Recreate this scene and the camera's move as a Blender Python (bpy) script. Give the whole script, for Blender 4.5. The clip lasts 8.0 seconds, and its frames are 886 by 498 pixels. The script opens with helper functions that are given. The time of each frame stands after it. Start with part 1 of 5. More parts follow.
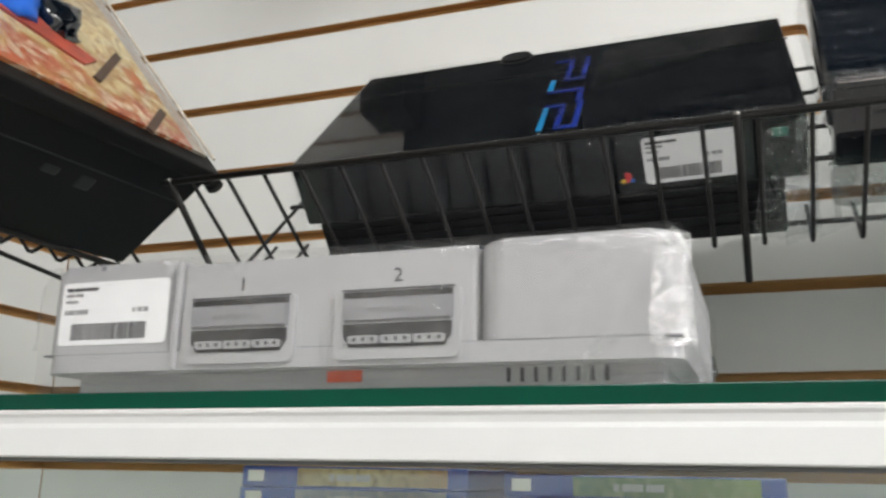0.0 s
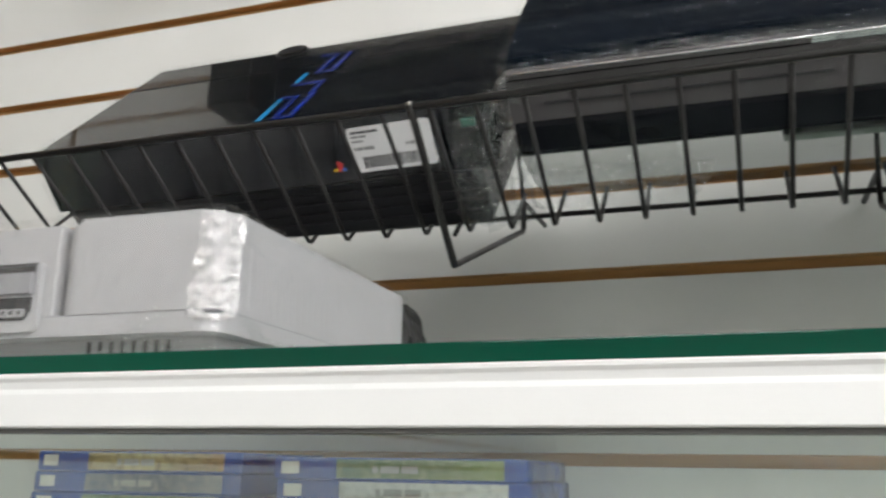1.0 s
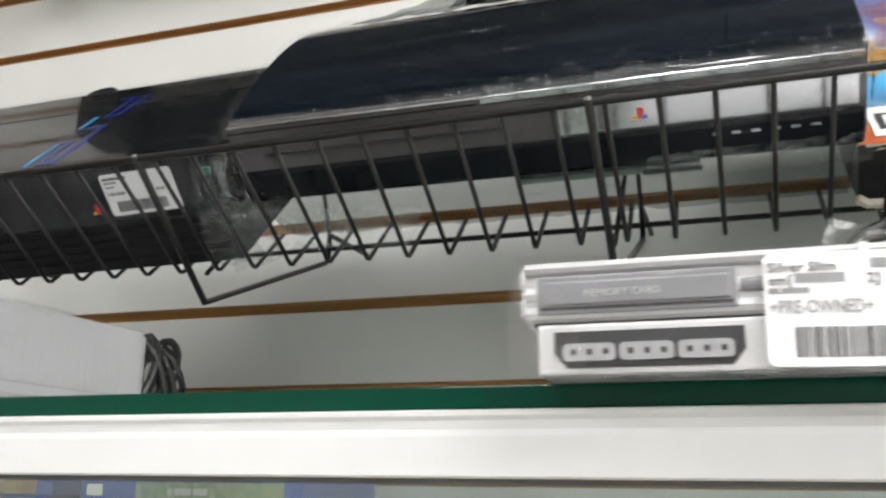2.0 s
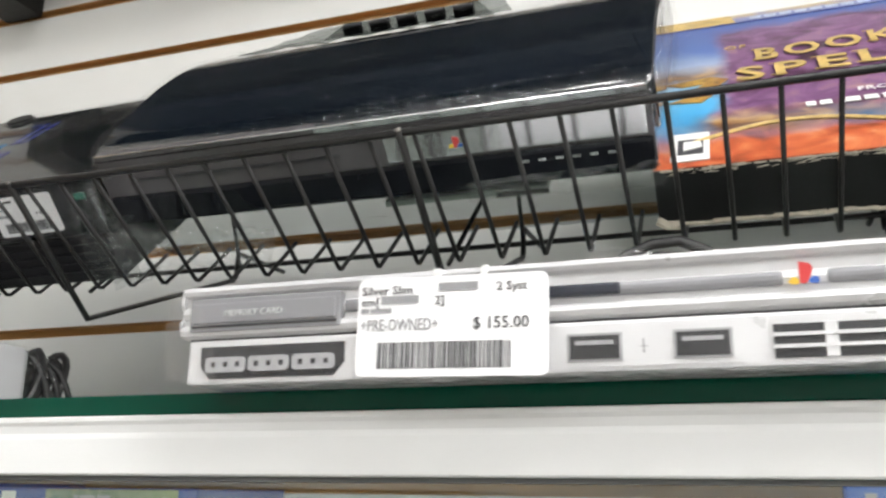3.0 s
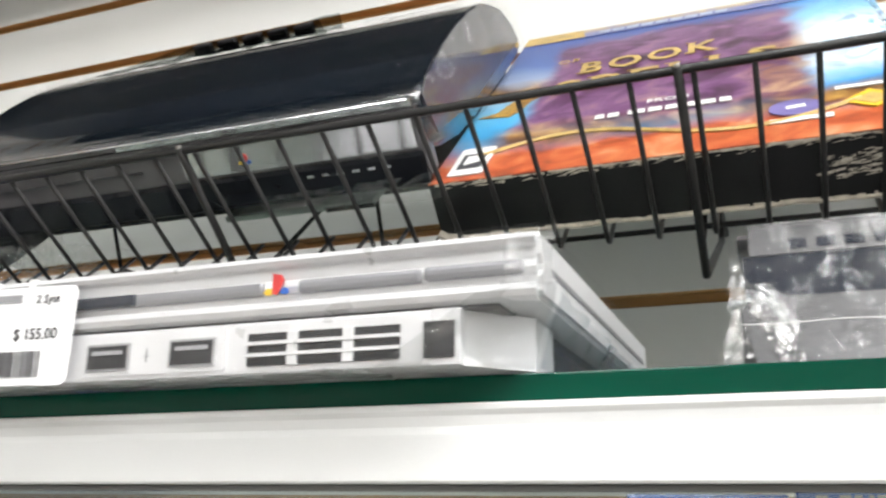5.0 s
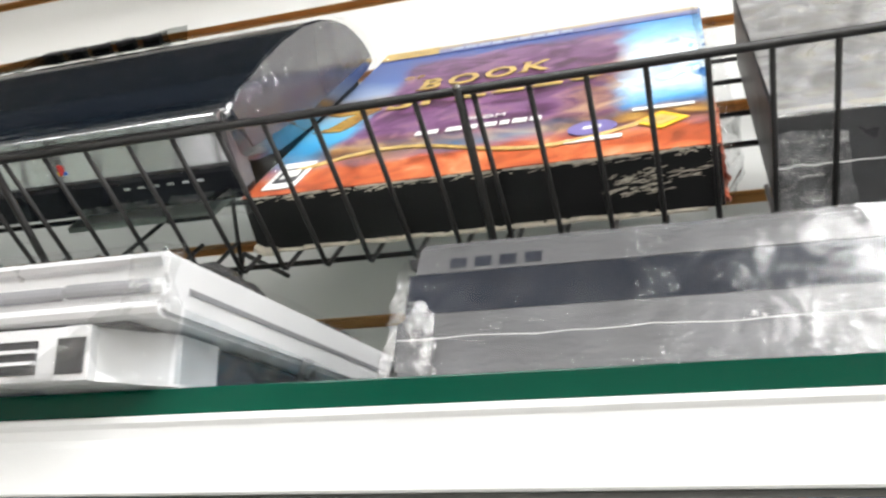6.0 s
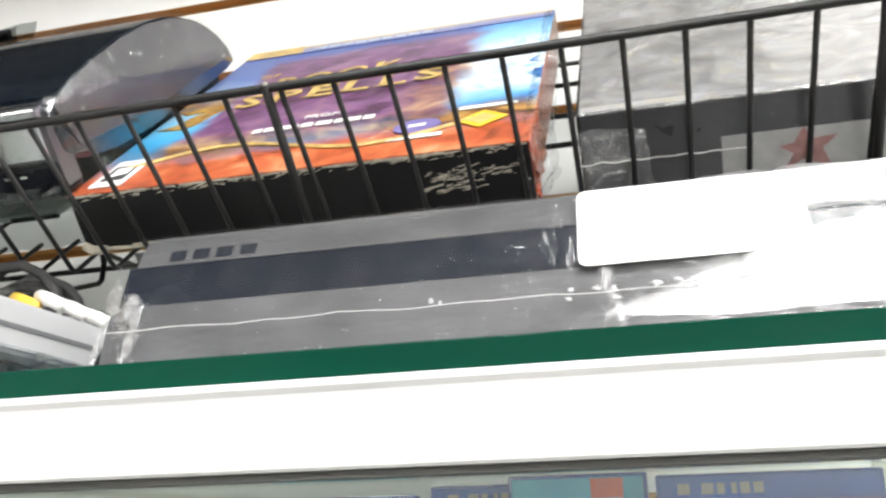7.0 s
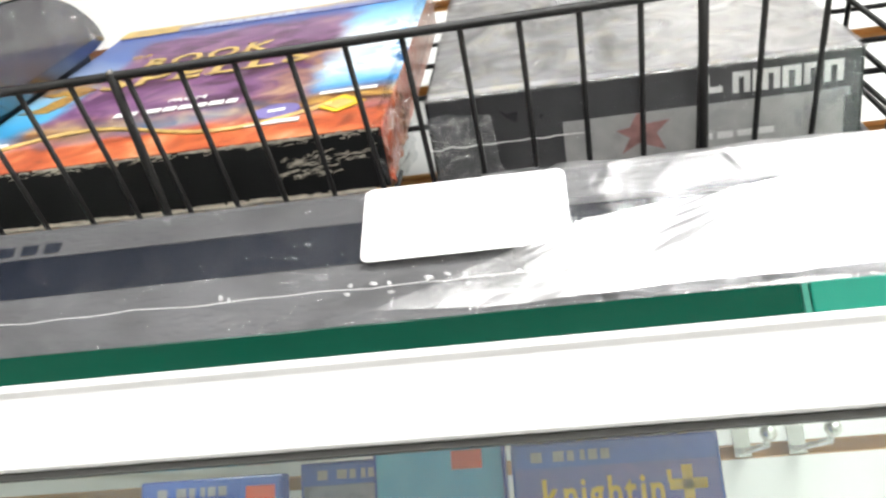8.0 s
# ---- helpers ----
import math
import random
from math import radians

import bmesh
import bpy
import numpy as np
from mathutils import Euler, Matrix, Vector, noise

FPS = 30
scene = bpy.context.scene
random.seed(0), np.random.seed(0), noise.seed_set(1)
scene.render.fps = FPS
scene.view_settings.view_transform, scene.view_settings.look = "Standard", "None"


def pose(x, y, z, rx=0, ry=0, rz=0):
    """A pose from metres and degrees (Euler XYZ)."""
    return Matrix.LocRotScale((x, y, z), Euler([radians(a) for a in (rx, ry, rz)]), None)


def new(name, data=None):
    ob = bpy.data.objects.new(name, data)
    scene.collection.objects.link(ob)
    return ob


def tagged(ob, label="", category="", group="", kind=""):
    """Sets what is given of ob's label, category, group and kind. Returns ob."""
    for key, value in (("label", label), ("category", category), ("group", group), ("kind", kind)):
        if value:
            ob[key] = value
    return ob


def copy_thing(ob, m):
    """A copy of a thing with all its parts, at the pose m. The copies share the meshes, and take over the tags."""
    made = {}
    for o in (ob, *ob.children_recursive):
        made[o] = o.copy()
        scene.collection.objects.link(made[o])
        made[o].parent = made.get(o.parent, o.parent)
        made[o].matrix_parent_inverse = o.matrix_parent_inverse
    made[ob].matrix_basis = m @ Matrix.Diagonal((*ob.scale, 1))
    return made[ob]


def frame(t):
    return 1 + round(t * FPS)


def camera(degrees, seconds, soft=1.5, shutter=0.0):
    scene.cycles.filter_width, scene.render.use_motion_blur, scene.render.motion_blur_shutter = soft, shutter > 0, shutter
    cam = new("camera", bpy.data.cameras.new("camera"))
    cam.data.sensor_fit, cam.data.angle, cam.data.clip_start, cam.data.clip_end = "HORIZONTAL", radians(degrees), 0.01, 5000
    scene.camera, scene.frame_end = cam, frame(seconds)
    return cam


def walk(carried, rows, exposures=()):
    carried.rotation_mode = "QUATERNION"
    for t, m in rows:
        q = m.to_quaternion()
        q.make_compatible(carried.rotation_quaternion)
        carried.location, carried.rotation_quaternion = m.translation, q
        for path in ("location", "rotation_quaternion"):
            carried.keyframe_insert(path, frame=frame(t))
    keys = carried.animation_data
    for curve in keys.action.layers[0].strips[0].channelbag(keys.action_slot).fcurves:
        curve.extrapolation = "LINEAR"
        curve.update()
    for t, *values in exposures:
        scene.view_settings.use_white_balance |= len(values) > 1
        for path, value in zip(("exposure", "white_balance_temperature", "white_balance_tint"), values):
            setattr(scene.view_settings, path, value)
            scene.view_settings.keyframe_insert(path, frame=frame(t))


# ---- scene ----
cam = camera(53.21, 8.0, soft=2.4, shutter=0.25)
ROWS = [
    (0.0, 0.2936, -0.2724, 1.1727, 104.24, -0.94, 19.58),
    (0.5, 0.3626, -0.2517, 1.1651, 104.32, -0.98, 19.16),
    (1.0, 0.4463, -0.2350, 1.1646, 104.11, -0.85, 18.63),
    (1.5, 0.5293, -0.2253, 1.1732, 104.38, -0.70, 18.46),
    (2.0, 0.5994, -0.2263, 1.1760, 104.58, -0.50, 18.00),
    (3.5, 0.7389, -0.2222, 1.1709, 105.81, -0.63, 20.58),
    (4.0, 0.7632, -0.2143, 1.1720, 105.93, -0.55, 21.57),
    (5.5, 0.8600, -0.1799, 1.1708, 106.61, -0.30, 19.29),
    (6.0, 0.8939, -0.1751, 1.1714, 106.91, 0.15, 17.31),
    (6.5, 0.9273, -0.1728, 1.1678, 106.92, 0.79, 16.21),
    (7.0, 0.9503, -0.1632, 1.1669, 106.96, 1.59, 13.68),
    (7.5, 0.9704, -0.1679, 1.1674, 107.23, 2.44, 11.89),
    (8.0, 0.9846, -0.1688, 1.1686, 104.77, 3.86, 9.18),
]
EXPOSURES = [(0.0, 0.09), (2.0, 0.22), (4.0, 0.27), (5.5, 0.38), (7.0, 0.50), (8.0, 0.52)]
walk(cam, [(t, pose(x, y, z, rx, ry, rz)) for t, x, y, z, rx, ry, rz in ROWS], EXPOSURES)

# ---- the place in numbers ----
WALL_Y = 0.4955        # face of the slatwall
SIDE_X = -0.43         # face of the slatwall that turns the corner
SLAT = 0.0762          # pitch of the slats
GROOVE_Z = 1.2515      # middle of one groove
GLASS_Z = 1.2          # top of the glass shelf
ROOM = (-0.44, 3.6, -3.4, 0.51, 0.0, 2.75)
BIN = pose(0, 0.238, 1.3, 43, 0, 0)   # front lower corner of the sloping basket

# ---- world and lights ----
world = bpy.data.worlds.new("world")
scene.world = world
world.use_nodes = True
world.node_tree.nodes["Background"].inputs[0].default_value = (0.9, 0.95, 1.0, 1)
world.node_tree.nodes["Background"].inputs[1].default_value = 0.15
TROFFERS = [(1.75, -0.70, 27.5), (0.1, -1.9, 14.0), (1.85, -2.3, 18.5), (3.0, -0.70, 33.0)]
for lx, ly, watts in TROFFERS:
    lamp = bpy.data.lights.new("ceiling_lamp", "AREA")
    lamp.shape, lamp.size, lamp.size_y = "RECTANGLE", 1.15, 0.5
    lamp.energy, lamp.color = watts, (0.985, 0.985, 0.978)
    new("ceiling_lamp", lamp).matrix_world = pose(lx, ly, 2.715, 0, 0, 0)


# ---- materials ----
def nodes_of(name):
    m = bpy.data.materials.new(name)
    m.use_nodes = True
    nt = m.node_tree
    return m, nt, nt.nodes["Principled BSDF"]


def surface(name, colour, rough=0.5, metal=0.0, vary=0.12, scale=40.0, bump=0.1, fine=600.0, coat=0.0, stain=None, transmission=0.0, spec=0.5, stretch=(1, 1, 1)):
    """A painted, plastic or metal surface with stains at one scale and grain at another."""
    m, nt, b = nodes_of(name)
    N, L = nt.nodes, nt.links
    tc = N.new("ShaderNodeTexCoord")
    mp = N.new("ShaderNodeMapping")
    mp.inputs["Scale"].default_value = stretch
    L.new(tc.outputs["Object"], mp.inputs[0])
    big = N.new("ShaderNodeTexNoise")
    big.inputs["Scale"].default_value, big.inputs["Detail"].default_value = scale, 5
    L.new(mp.outputs[0], big.inputs["Vector"])
    small = N.new("ShaderNodeTexNoise")
    small.inputs["Scale"].default_value, small.inputs["Detail"].default_value = fine, 3
    L.new(mp.outputs[0], small.inputs["Vector"])
    ramp = N.new("ShaderNodeValToRGB")
    dark = stain or tuple(c * (1 - 2 * vary) for c in colour)
    ramp.color_ramp.elements[0].color, ramp.color_ramp.elements[0].position = (*dark, 1), 0.25
    ramp.color_ramp.elements[1].color, ramp.color_ramp.elements[1].position = (*colour, 1), 0.62
    L.new(big.outputs[0], ramp.inputs[0])
    info = N.new("ShaderNodeObjectInfo")
    hsv = N.new("ShaderNodeHueSaturation")
    mr = N.new("ShaderNodeMapRange")
    mr.inputs["To Min"].default_value, mr.inputs["To Max"].default_value = 1 - vary * 0.4, 1 + vary * 0.3
    L.new(info.outputs["Random"], mr.inputs[0])
    L.new(mr.outputs[0], hsv.inputs["Value"])
    L.new(ramp.outputs[0], hsv.inputs["Color"])
    L.new(hsv.outputs[0], b.inputs["Base Color"])
    rr = N.new("ShaderNodeMapRange")
    rr.inputs["To Min"].default_value, rr.inputs["To Max"].default_value = max(rough - min(0.1, rough * 0.6), 0.02), min(rough + min(0.12, rough * 0.6), 1)
    L.new(big.outputs[0], rr.inputs[0])
    L.new(rr.outputs[0], b.inputs["Roughness"])
    b.inputs["Metallic"].default_value = metal
    b.inputs["Coat Weight"].default_value = coat
    b.inputs["Coat Roughness"].default_value = 0.05
    b.inputs["Transmission Weight"].default_value = transmission
    b.inputs["Specular IOR Level"].default_value = spec
    if bump:
        bp = N.new("ShaderNodeBump")
        bp.inputs["Strength"].default_value, bp.inputs["Distance"].default_value = bump, 0.0006
        L.new(small.outputs[0], bp.inputs["Height"])
        L.new(bp.outputs[0], b.inputs["Normal"])
    return m


def wrap_film(name, gloss=0.14, crinkle=0.6, scale=55.0, rough=0.08, tint=(1, 1, 1), stretch=(1, 1, 1), turn=0.0):
    """Clear shrink film: mostly see-through, with crinkled shine."""
    m = bpy.data.materials.new(name)
    m.use_nodes = True
    nt = m.node_tree
    N, L = nt.nodes, nt.links
    N.remove(N["Principled BSDF"])
    out = N["Material Output"]
    tc = N.new("ShaderNodeTexCoord")
    n1 = N.new("ShaderNodeTexNoise")
    n1.inputs["Scale"].default_value, n1.inputs["Detail"].default_value, n1.inputs["Distortion"].default_value = scale, 6, 1.5
    mp = N.new("ShaderNodeMapping")
    mp.inputs["Rotation"].default_value = (0, 0, turn)
    mp.inputs["Scale"].default_value = stretch
    L.new(tc.outputs["Object"], mp.inputs[0])
    L.new(mp.outputs[0], n1.inputs["Vector"])
    bp = N.new("ShaderNodeBump")
    bp.inputs["Strength"].default_value, bp.inputs["Distance"].default_value = crinkle, 0.004
    L.new(n1.outputs[0], bp.inputs["Height"])
    gl = N.new("ShaderNodeBsdfGlossy")
    gl.inputs["Roughness"].default_value = rough
    L.new(bp.outputs[0], gl.inputs["Normal"])
    tr = N.new("ShaderNodeBsdfTransparent")
    tr.inputs[0].default_value = (*tint, 1)
    mix = N.new("ShaderNodeMixShader")
    fr = N.new("ShaderNodeMapRange")
    fr.inputs["From Min"].default_value, fr.inputs["From Max"].default_value = 0.35, 0.75
    fr.inputs["To Min"].default_value, fr.inputs["To Max"].default_value = gloss * 0.5, gloss * 1.6
    L.new(n1.outputs[0], fr.inputs[0])
    L.new(fr.outputs[0], mix.inputs[0])
    L.new(tr.outputs[0], mix.inputs[1])
    L.new(gl.outputs[0], mix.inputs[2])
    L.new(mix.outputs[0], out.inputs[0])
    return m


def glow(name, colour, strength):
    m, nt, b = nodes_of(name)
    b.inputs["Emission Color"].default_value = (*colour, 1)
    b.inputs["Emission Strength"].default_value = strength
    return m


def clear_glass(name, tint=(0.955, 0.99, 0.975), gloss=0.06):
    m = bpy.data.materials.new(name)
    m.use_nodes = True
    nt = m.node_tree
    N, L = nt.nodes, nt.links
    N.remove(N["Principled BSDF"])
    tr, gl, mix = N.new("ShaderNodeBsdfTransparent"), N.new("ShaderNodeBsdfGlossy"), N.new("ShaderNodeMixShader")
    tr.inputs[0].default_value = (*tint, 1)
    gl.inputs["Roughness"].default_value = 0.02
    lw = N.new("ShaderNodeLayerWeight")
    pw = N.new("ShaderNodeMath")
    pw.operation = "POWER"
    pw.inputs[1].default_value = 4.0
    L.new(lw.outputs["Facing"], pw.inputs[0])
    mr = N.new("ShaderNodeMapRange")
    mr.inputs["To Min"].default_value, mr.inputs["To Max"].default_value = gloss, 0.7
    L.new(pw.outputs[0], mr.inputs[0])
    L.new(mr.outputs[0], mix.inputs[0])
    L.new(tr.outputs[0], mix.inputs[1])
    L.new(gl.outputs[0], mix.inputs[2])
    L.new(mix.outputs[0], N["Material Output"].inputs[0])
    return m


def fading_film(name):
    """Loose white-shining film that lies flat and clear at one end."""
    m = wrap_film(name, gloss=0.8, crinkle=0.35, scale=22, rough=0.38)
    nt = m.node_tree
    N, L = nt.nodes, nt.links
    mix = N["Mix Shader"]
    old = mix.inputs[0].links[0].from_socket
    tc = N.new("ShaderNodeTexCoord")
    sep = N.new("ShaderNodeSeparateXYZ")
    L.new(tc.outputs["Generated"], sep.inputs[0])
    wob = N.new("ShaderNodeTexNoise")
    wob.inputs["Scale"].default_value = 70
    L.new(tc.outputs["Object"], wob.inputs["Vector"])
    add = N.new("ShaderNodeMath")
    add.operation = "MULTIPLY_ADD"
    add.inputs[1].default_value = 0.5
    L.new(wob.outputs[0], add.inputs[0])
    L.new(sep.outputs[0], add.inputs[2])
    r = N.new("ShaderNodeMapRange")
    r.inputs["From Min"].default_value, r.inputs["From Max"].default_value = 0.30, 0.62
    L.new(add.outputs[0], r.inputs[0])
    mul = N.new("ShaderNodeMath")
    mul.operation = "MULTIPLY"
    L.new(old, mul.inputs[0])
    L.new(r.outputs[0], mul.inputs[1])
    L.new(mul.outputs[0], mix.inputs[0])
    return m


SLAT_WHITE = surface("slat_white", (0.72, 0.715, 0.69), 0.38, vary=0.03, scale=6, bump=0.04, fine=300)
BACKER = surface("groove_board", (0.52, 0.29, 0.105), 0.7, vary=0.2, scale=60, bump=0.3, stretch=(0.1, 1, 1))
PLASTER = surface("plaster", (0.72, 0.71, 0.69), 0.8, vary=0.04, scale=3)
FLOOR = surface("floor_vinyl", (0.17, 0.16, 0.15), 0.45, vary=0.15, scale=8)
RAIL_WHITE = surface("rail_white", (0.71, 0.715, 0.71), 0.32, vary=0.02, scale=9, bump=0.03, fine=900)
PLINTH = surface("plinth_laminate", (0.60, 0.60, 0.59), 0.5, vary=0.1, scale=8)
RAIL_DARK = surface("rail_gasket", (0.09, 0.09, 0.085), 0.6, vary=0.1)
GLASS = clear_glass("shelf_glass")
GLASS_FRONT = clear_glass("front_glass", (0.95, 0.988, 0.97), 0.08)
GLASS_EDGE = surface("glass_edge", (0.001, 0.058, 0.034), 0.10, vary=0.25, scale=14, bump=0.04, spec=0.12, stretch=(0.2, 1, 1))
# lighter teal paints the glow of light caught in the glass edge
GLASS_GLOW = surface("glass_edge_glow", (0.012, 0.24, 0.165), 0.12, vary=0.25, scale=14, bump=0.04, spec=0.3, stretch=(0.2, 1, 1))
WIRE_BLACK = surface("wire_black", (0.010, 0.0095, 0.009), 0.38, vary=0.15, scale=120, bump=0.25, fine=1500, spec=0.35)
WIRE_BARE = surface("wire_bare", (0.42, 0.40, 0.37), 0.35, metal=0.9, vary=0.2, scale=300)
GREEN = surface("green_ink", (0.02, 0.20, 0.14), 0.45, vary=0.1)
PAPER = surface("sticker_paper", (0.84, 0.84, 0.85), 0.55, vary=0.02, scale=30, bump=0.05)
INK = surface("ink", (0.05, 0.05, 0.055), 0.6, vary=0.1)
INK_GREY = surface("ink_grey", (0.30, 0.30, 0.31), 0.6, vary=0.1)
FILM = wrap_film("shrink_film")
FILM_GLOSS = wrap_film("bright_film", gloss=0.24, crinkle=1.0, scale=95, rough=0.10)
FILM_CLEAR = wrap_film("clear_film", gloss=0.12, crinkle=0.8, scale=90, rough=0.06, tint=(0.86, 0.87, 0.87))
FILM_HAZE = wrap_film("milky_film", gloss=0.24, crinkle=0.35, scale=30, rough=0.30, tint=(0.93, 0.96, 0.98))
FILM_TIGHT = wrap_film("tight_film", gloss=0.035, crinkle=0.12, scale=25, rough=0.06)
FILM_FLAT = wrap_film("hazy_film", gloss=0.50, crinkle=0.16, scale=30, rough=0.34)
FILM_SHEET = fading_film("white_film_sheet")
FILM_SKIRT = wrap_film("smoky_film", gloss=0.05, crinkle=0.5, scale=30, rough=0.15, tint=(0.42, 0.44, 0.43))
FILM_STREAK = wrap_film("drawn_film", gloss=0.055, crinkle=0.7, scale=40, rough=0.10, stretch=(0.22, 2.2, 1), turn=0.55)
FILM_SHEEN = wrap_film("shining_film", gloss=0.065, crinkle=0.3, scale=60, rough=0.20)
# film tinted grey to carry the domed console's shadow on the wall behind
FILM_SHADE = wrap_film("shaded_film", gloss=0.06, crinkle=0.6, scale=60, rough=0.2, tint=(0.50, 0.52, 0.51))
FILM_GLINT = wrap_film("glinting_film", gloss=0.9, crinkle=0.1, scale=40, rough=0.45)
FILM_HEAVY = wrap_film("shrink_film_folds", gloss=0.4, crinkle=1.0, scale=80, rough=0.12)


# ---- mesh helpers ----
def part(name, bm, material, parent=None, label="", smooth=False):
    me = bpy.data.meshes.new(name)
    bmesh.ops.recalc_face_normals(bm, faces=bm.faces)
    bm.to_mesh(me)
    bm.free()
    for poly in me.polygons:
        poly.use_smooth = smooth
    me.materials.append(material)
    ob = new(name, me)
    ob.parent = parent
    return tagged(ob, label=label)


def again(name, ob, parent, m):
    """Another piece on the mesh of ob."""
    o = new(name, ob.data)
    o.parent = parent
    o.matrix_basis = m
    return o


def empty(name, m, label, category, group="", kind=""):
    ob = new(name)
    ob.empty_display_size = 0.02
    ob.matrix_world = m
    return tagged(ob, label, category, group, kind)


def box(x0, x1, y0, y1, z0, z1, bevel=0.0, segments=2, bm=None):
    b = bmesh.new()
    bmesh.ops.create_cube(b, size=1)
    for v in b.verts:
        v.co = ((x0 + x1) / 2 + v.co.x * (x1 - x0), (y0 + y1) / 2 + v.co.y * (y1 - y0), (z0 + z1) / 2 + v.co.z * (z1 - z0))
    if bevel:
        bmesh.ops.bevel(b, geom=b.edges[:], offset=bevel, segments=segments, profile=0.6, affect="EDGES")
    if bm is None:
        return b
    me = bpy.data.meshes.new("join")
    b.to_mesh(me)
    bm.from_mesh(me)
    b.free()
    bpy.data.meshes.remove(me)
    return bm


def extrude(profile, x0, x1, bevel=0.0, cuts=0):
    """A closed profile of (y, z) pulled along x."""
    b = bmesh.new()
    rings = []
    for k in range(cuts + 2):
        x = x0 + (x1 - x0) * k / (cuts + 1)
        rings.append([b.verts.new((x, y, z)) for y, z in profile])
    n = len(profile)
    for r, s in zip(rings, rings[1:]):
        for i in range(n):
            b.faces.new((r[i], r[(i + 1) % n], s[(i + 1) % n], s[i]))
    ends = [b.faces.new(rings[0][::-1]), b.faces.new(rings[-1])]
    if bevel:
        bmesh.ops.bevel(b, geom=list({e for f in ends for e in f.edges}), offset=bevel, segments=2, affect="EDGES")
    return b


def plate(outline, z0, z1, bevel=0.0):
    """An outline of (x, y) pulled up along z."""
    b = bmesh.new()
    lo = [b.verts.new((x, y, z0)) for x, y in outline]
    hi = [b.verts.new((x, y, z1)) for x, y in outline]
    n = len(lo)
    for i in range(n):
        b.faces.new((lo[i], lo[(i + 1) % n], hi[(i + 1) % n], hi[i]))
    b.faces.new(lo[::-1])
    top = b.faces.new(hi)
    if bevel:
        bmesh.ops.bevel(b, geom=list(top.edges), offset=bevel, segments=2, affect="EDGES")
    return b


def upright(outline, y0, y1, bevel=0.0):
    """An outline of (x, z) pulled along y; the bevelled side is at y0."""
    b = plate(outline, 0, 1, 0)
    for v in b.verts:
        v.co = (v.co.x, y1 + (y0 - y1) * v.co.z, v.co.y)
    if bevel:
        edges = [e for e in b.edges if all(abs(v.co.y - y0) < 1e-7 for v in e.verts)]
        bmesh.ops.bevel(b, geom=edges, offset=bevel, segments=2, affect="EDGES")
    return b


def rounded(x0, x1, y0, y1, r, n=5):
    pts = []
    for cx, cy, a0 in ((x1 - r, y1 - r, 0), (x0 + r, y1 - r, 90), (x0 + r, y0 + r, 180), (x1 - r, y0 + r, 270)):
        for k in range(n + 1):
            a = radians(a0 + 90 * k / n)
            pts.append((cx + r * math.cos(a), cy + r * math.sin(a)))
    return pts


def tube(paths, r, n=7):
    """Round wire along one or more polylines, with capped ends."""
    b = bmesh.new()
    for path in paths:
        pts = [Vector(p) for p in path]
        rings = []
        for i, p in enumerate(pts):
            a = (pts[i] - pts[i - 1]).normalized() if i else (pts[1] - pts[0]).normalized()
            c = (pts[i + 1] - pts[i]).normalized() if i < len(pts) - 1 else a
            t = (a + c).normalized()
            side = t.cross(Vector((0.31, 0.17, 0.94))).normalized() if abs(t.dot(Vector((0.31, 0.17, 0.94)))) < 0.98 else t.cross(Vector((1, 0, 0))).normalized()
            up = t.cross(side)
            rings.append([b.verts.new(p + r * (side * math.cos(2 * math.pi * k / n) + up * math.sin(2 * math.pi * k / n))) for k in range(n)])
        for q, s in zip(rings, rings[1:]):
            shift = min(range(n), key=lambda d: sum((q[k].co - s[(k + d) % n].co).length for k in range(n)))
            for k in range(n):
                b.faces.new((q[k], q[(k + 1) % n], s[(k + 1 + shift) % n], s[(k + shift) % n]))
        b.faces.new(rings[0][::-1])
        b.faces.new(rings[-1])
    return b


def lettering(name, text, size, material, parent, m, stretch=1.0, depth=0.0002, label="", bold=0.0):
    """Raised print in the built-in font; m puts its lower left corner, x along the line, y up the letter."""
    cu = bpy.data.curves.new(name, "FONT")
    cu.body, cu.size, cu.extrude, cu.offset = text, size, depth, bold
    cu.resolution_u = 2
    tmp = bpy.data.objects.new("tmp", cu)
    scene.collection.objects.link(tmp)
    bpy.context.view_layer.update()
    me = bpy.data.meshes.new_from_object(tmp.evaluated_get(bpy.context.evaluated_depsgraph_get()))
    bpy.data.objects.remove(tmp)
    me.name = name
    me.materials.clear()
    me.materials.append(material)
    ob = new(name, me)
    ob.parent = parent
    ob.matrix_basis = m @ Matrix.Diagonal((stretch, 1, 1, 1))
    return tagged(ob, label=label)


def letters(name, text, size, material, parent, m, stretch=1.0, gap=0.1, bold=0.0, label="", width=0.0, serif=0.0, slope=0.0):
    """A title whose letters are parts of their own, drawn out to a width, with serifs on the straight strokes."""
    obs, x = [], 0.0
    for ch in text:
        ob = lettering(name, ch, size, material, parent, m, stretch, bold=bold, label=label)
        if serif and ch not in "OSC":
            lo, hi = min(v.co.x for v in ob.data.vertices), max(v.co.y for v in ob.data.vertices)
            bm = bmesh.new()
            bm.from_mesh(ob.data)
            for y in (0.0, hi - serif * 0.45):
                box(lo - serif, lo + serif * 2.2, y, y + serif * 0.45, -0.0002, 0.0002, bm=bm)
            bm.to_mesh(ob.data)
            bm.free()
        obs.append((ob, x))
        x += max(v.co.x for v in ob.data.vertices) + gap * size
    k = width / (x - gap * size) if width else stretch
    for ob, at in obs:
        ob.matrix_basis = m @ pose(at * k, at * k * slope, 0) @ Matrix.Diagonal((k, 1, 1, 1))


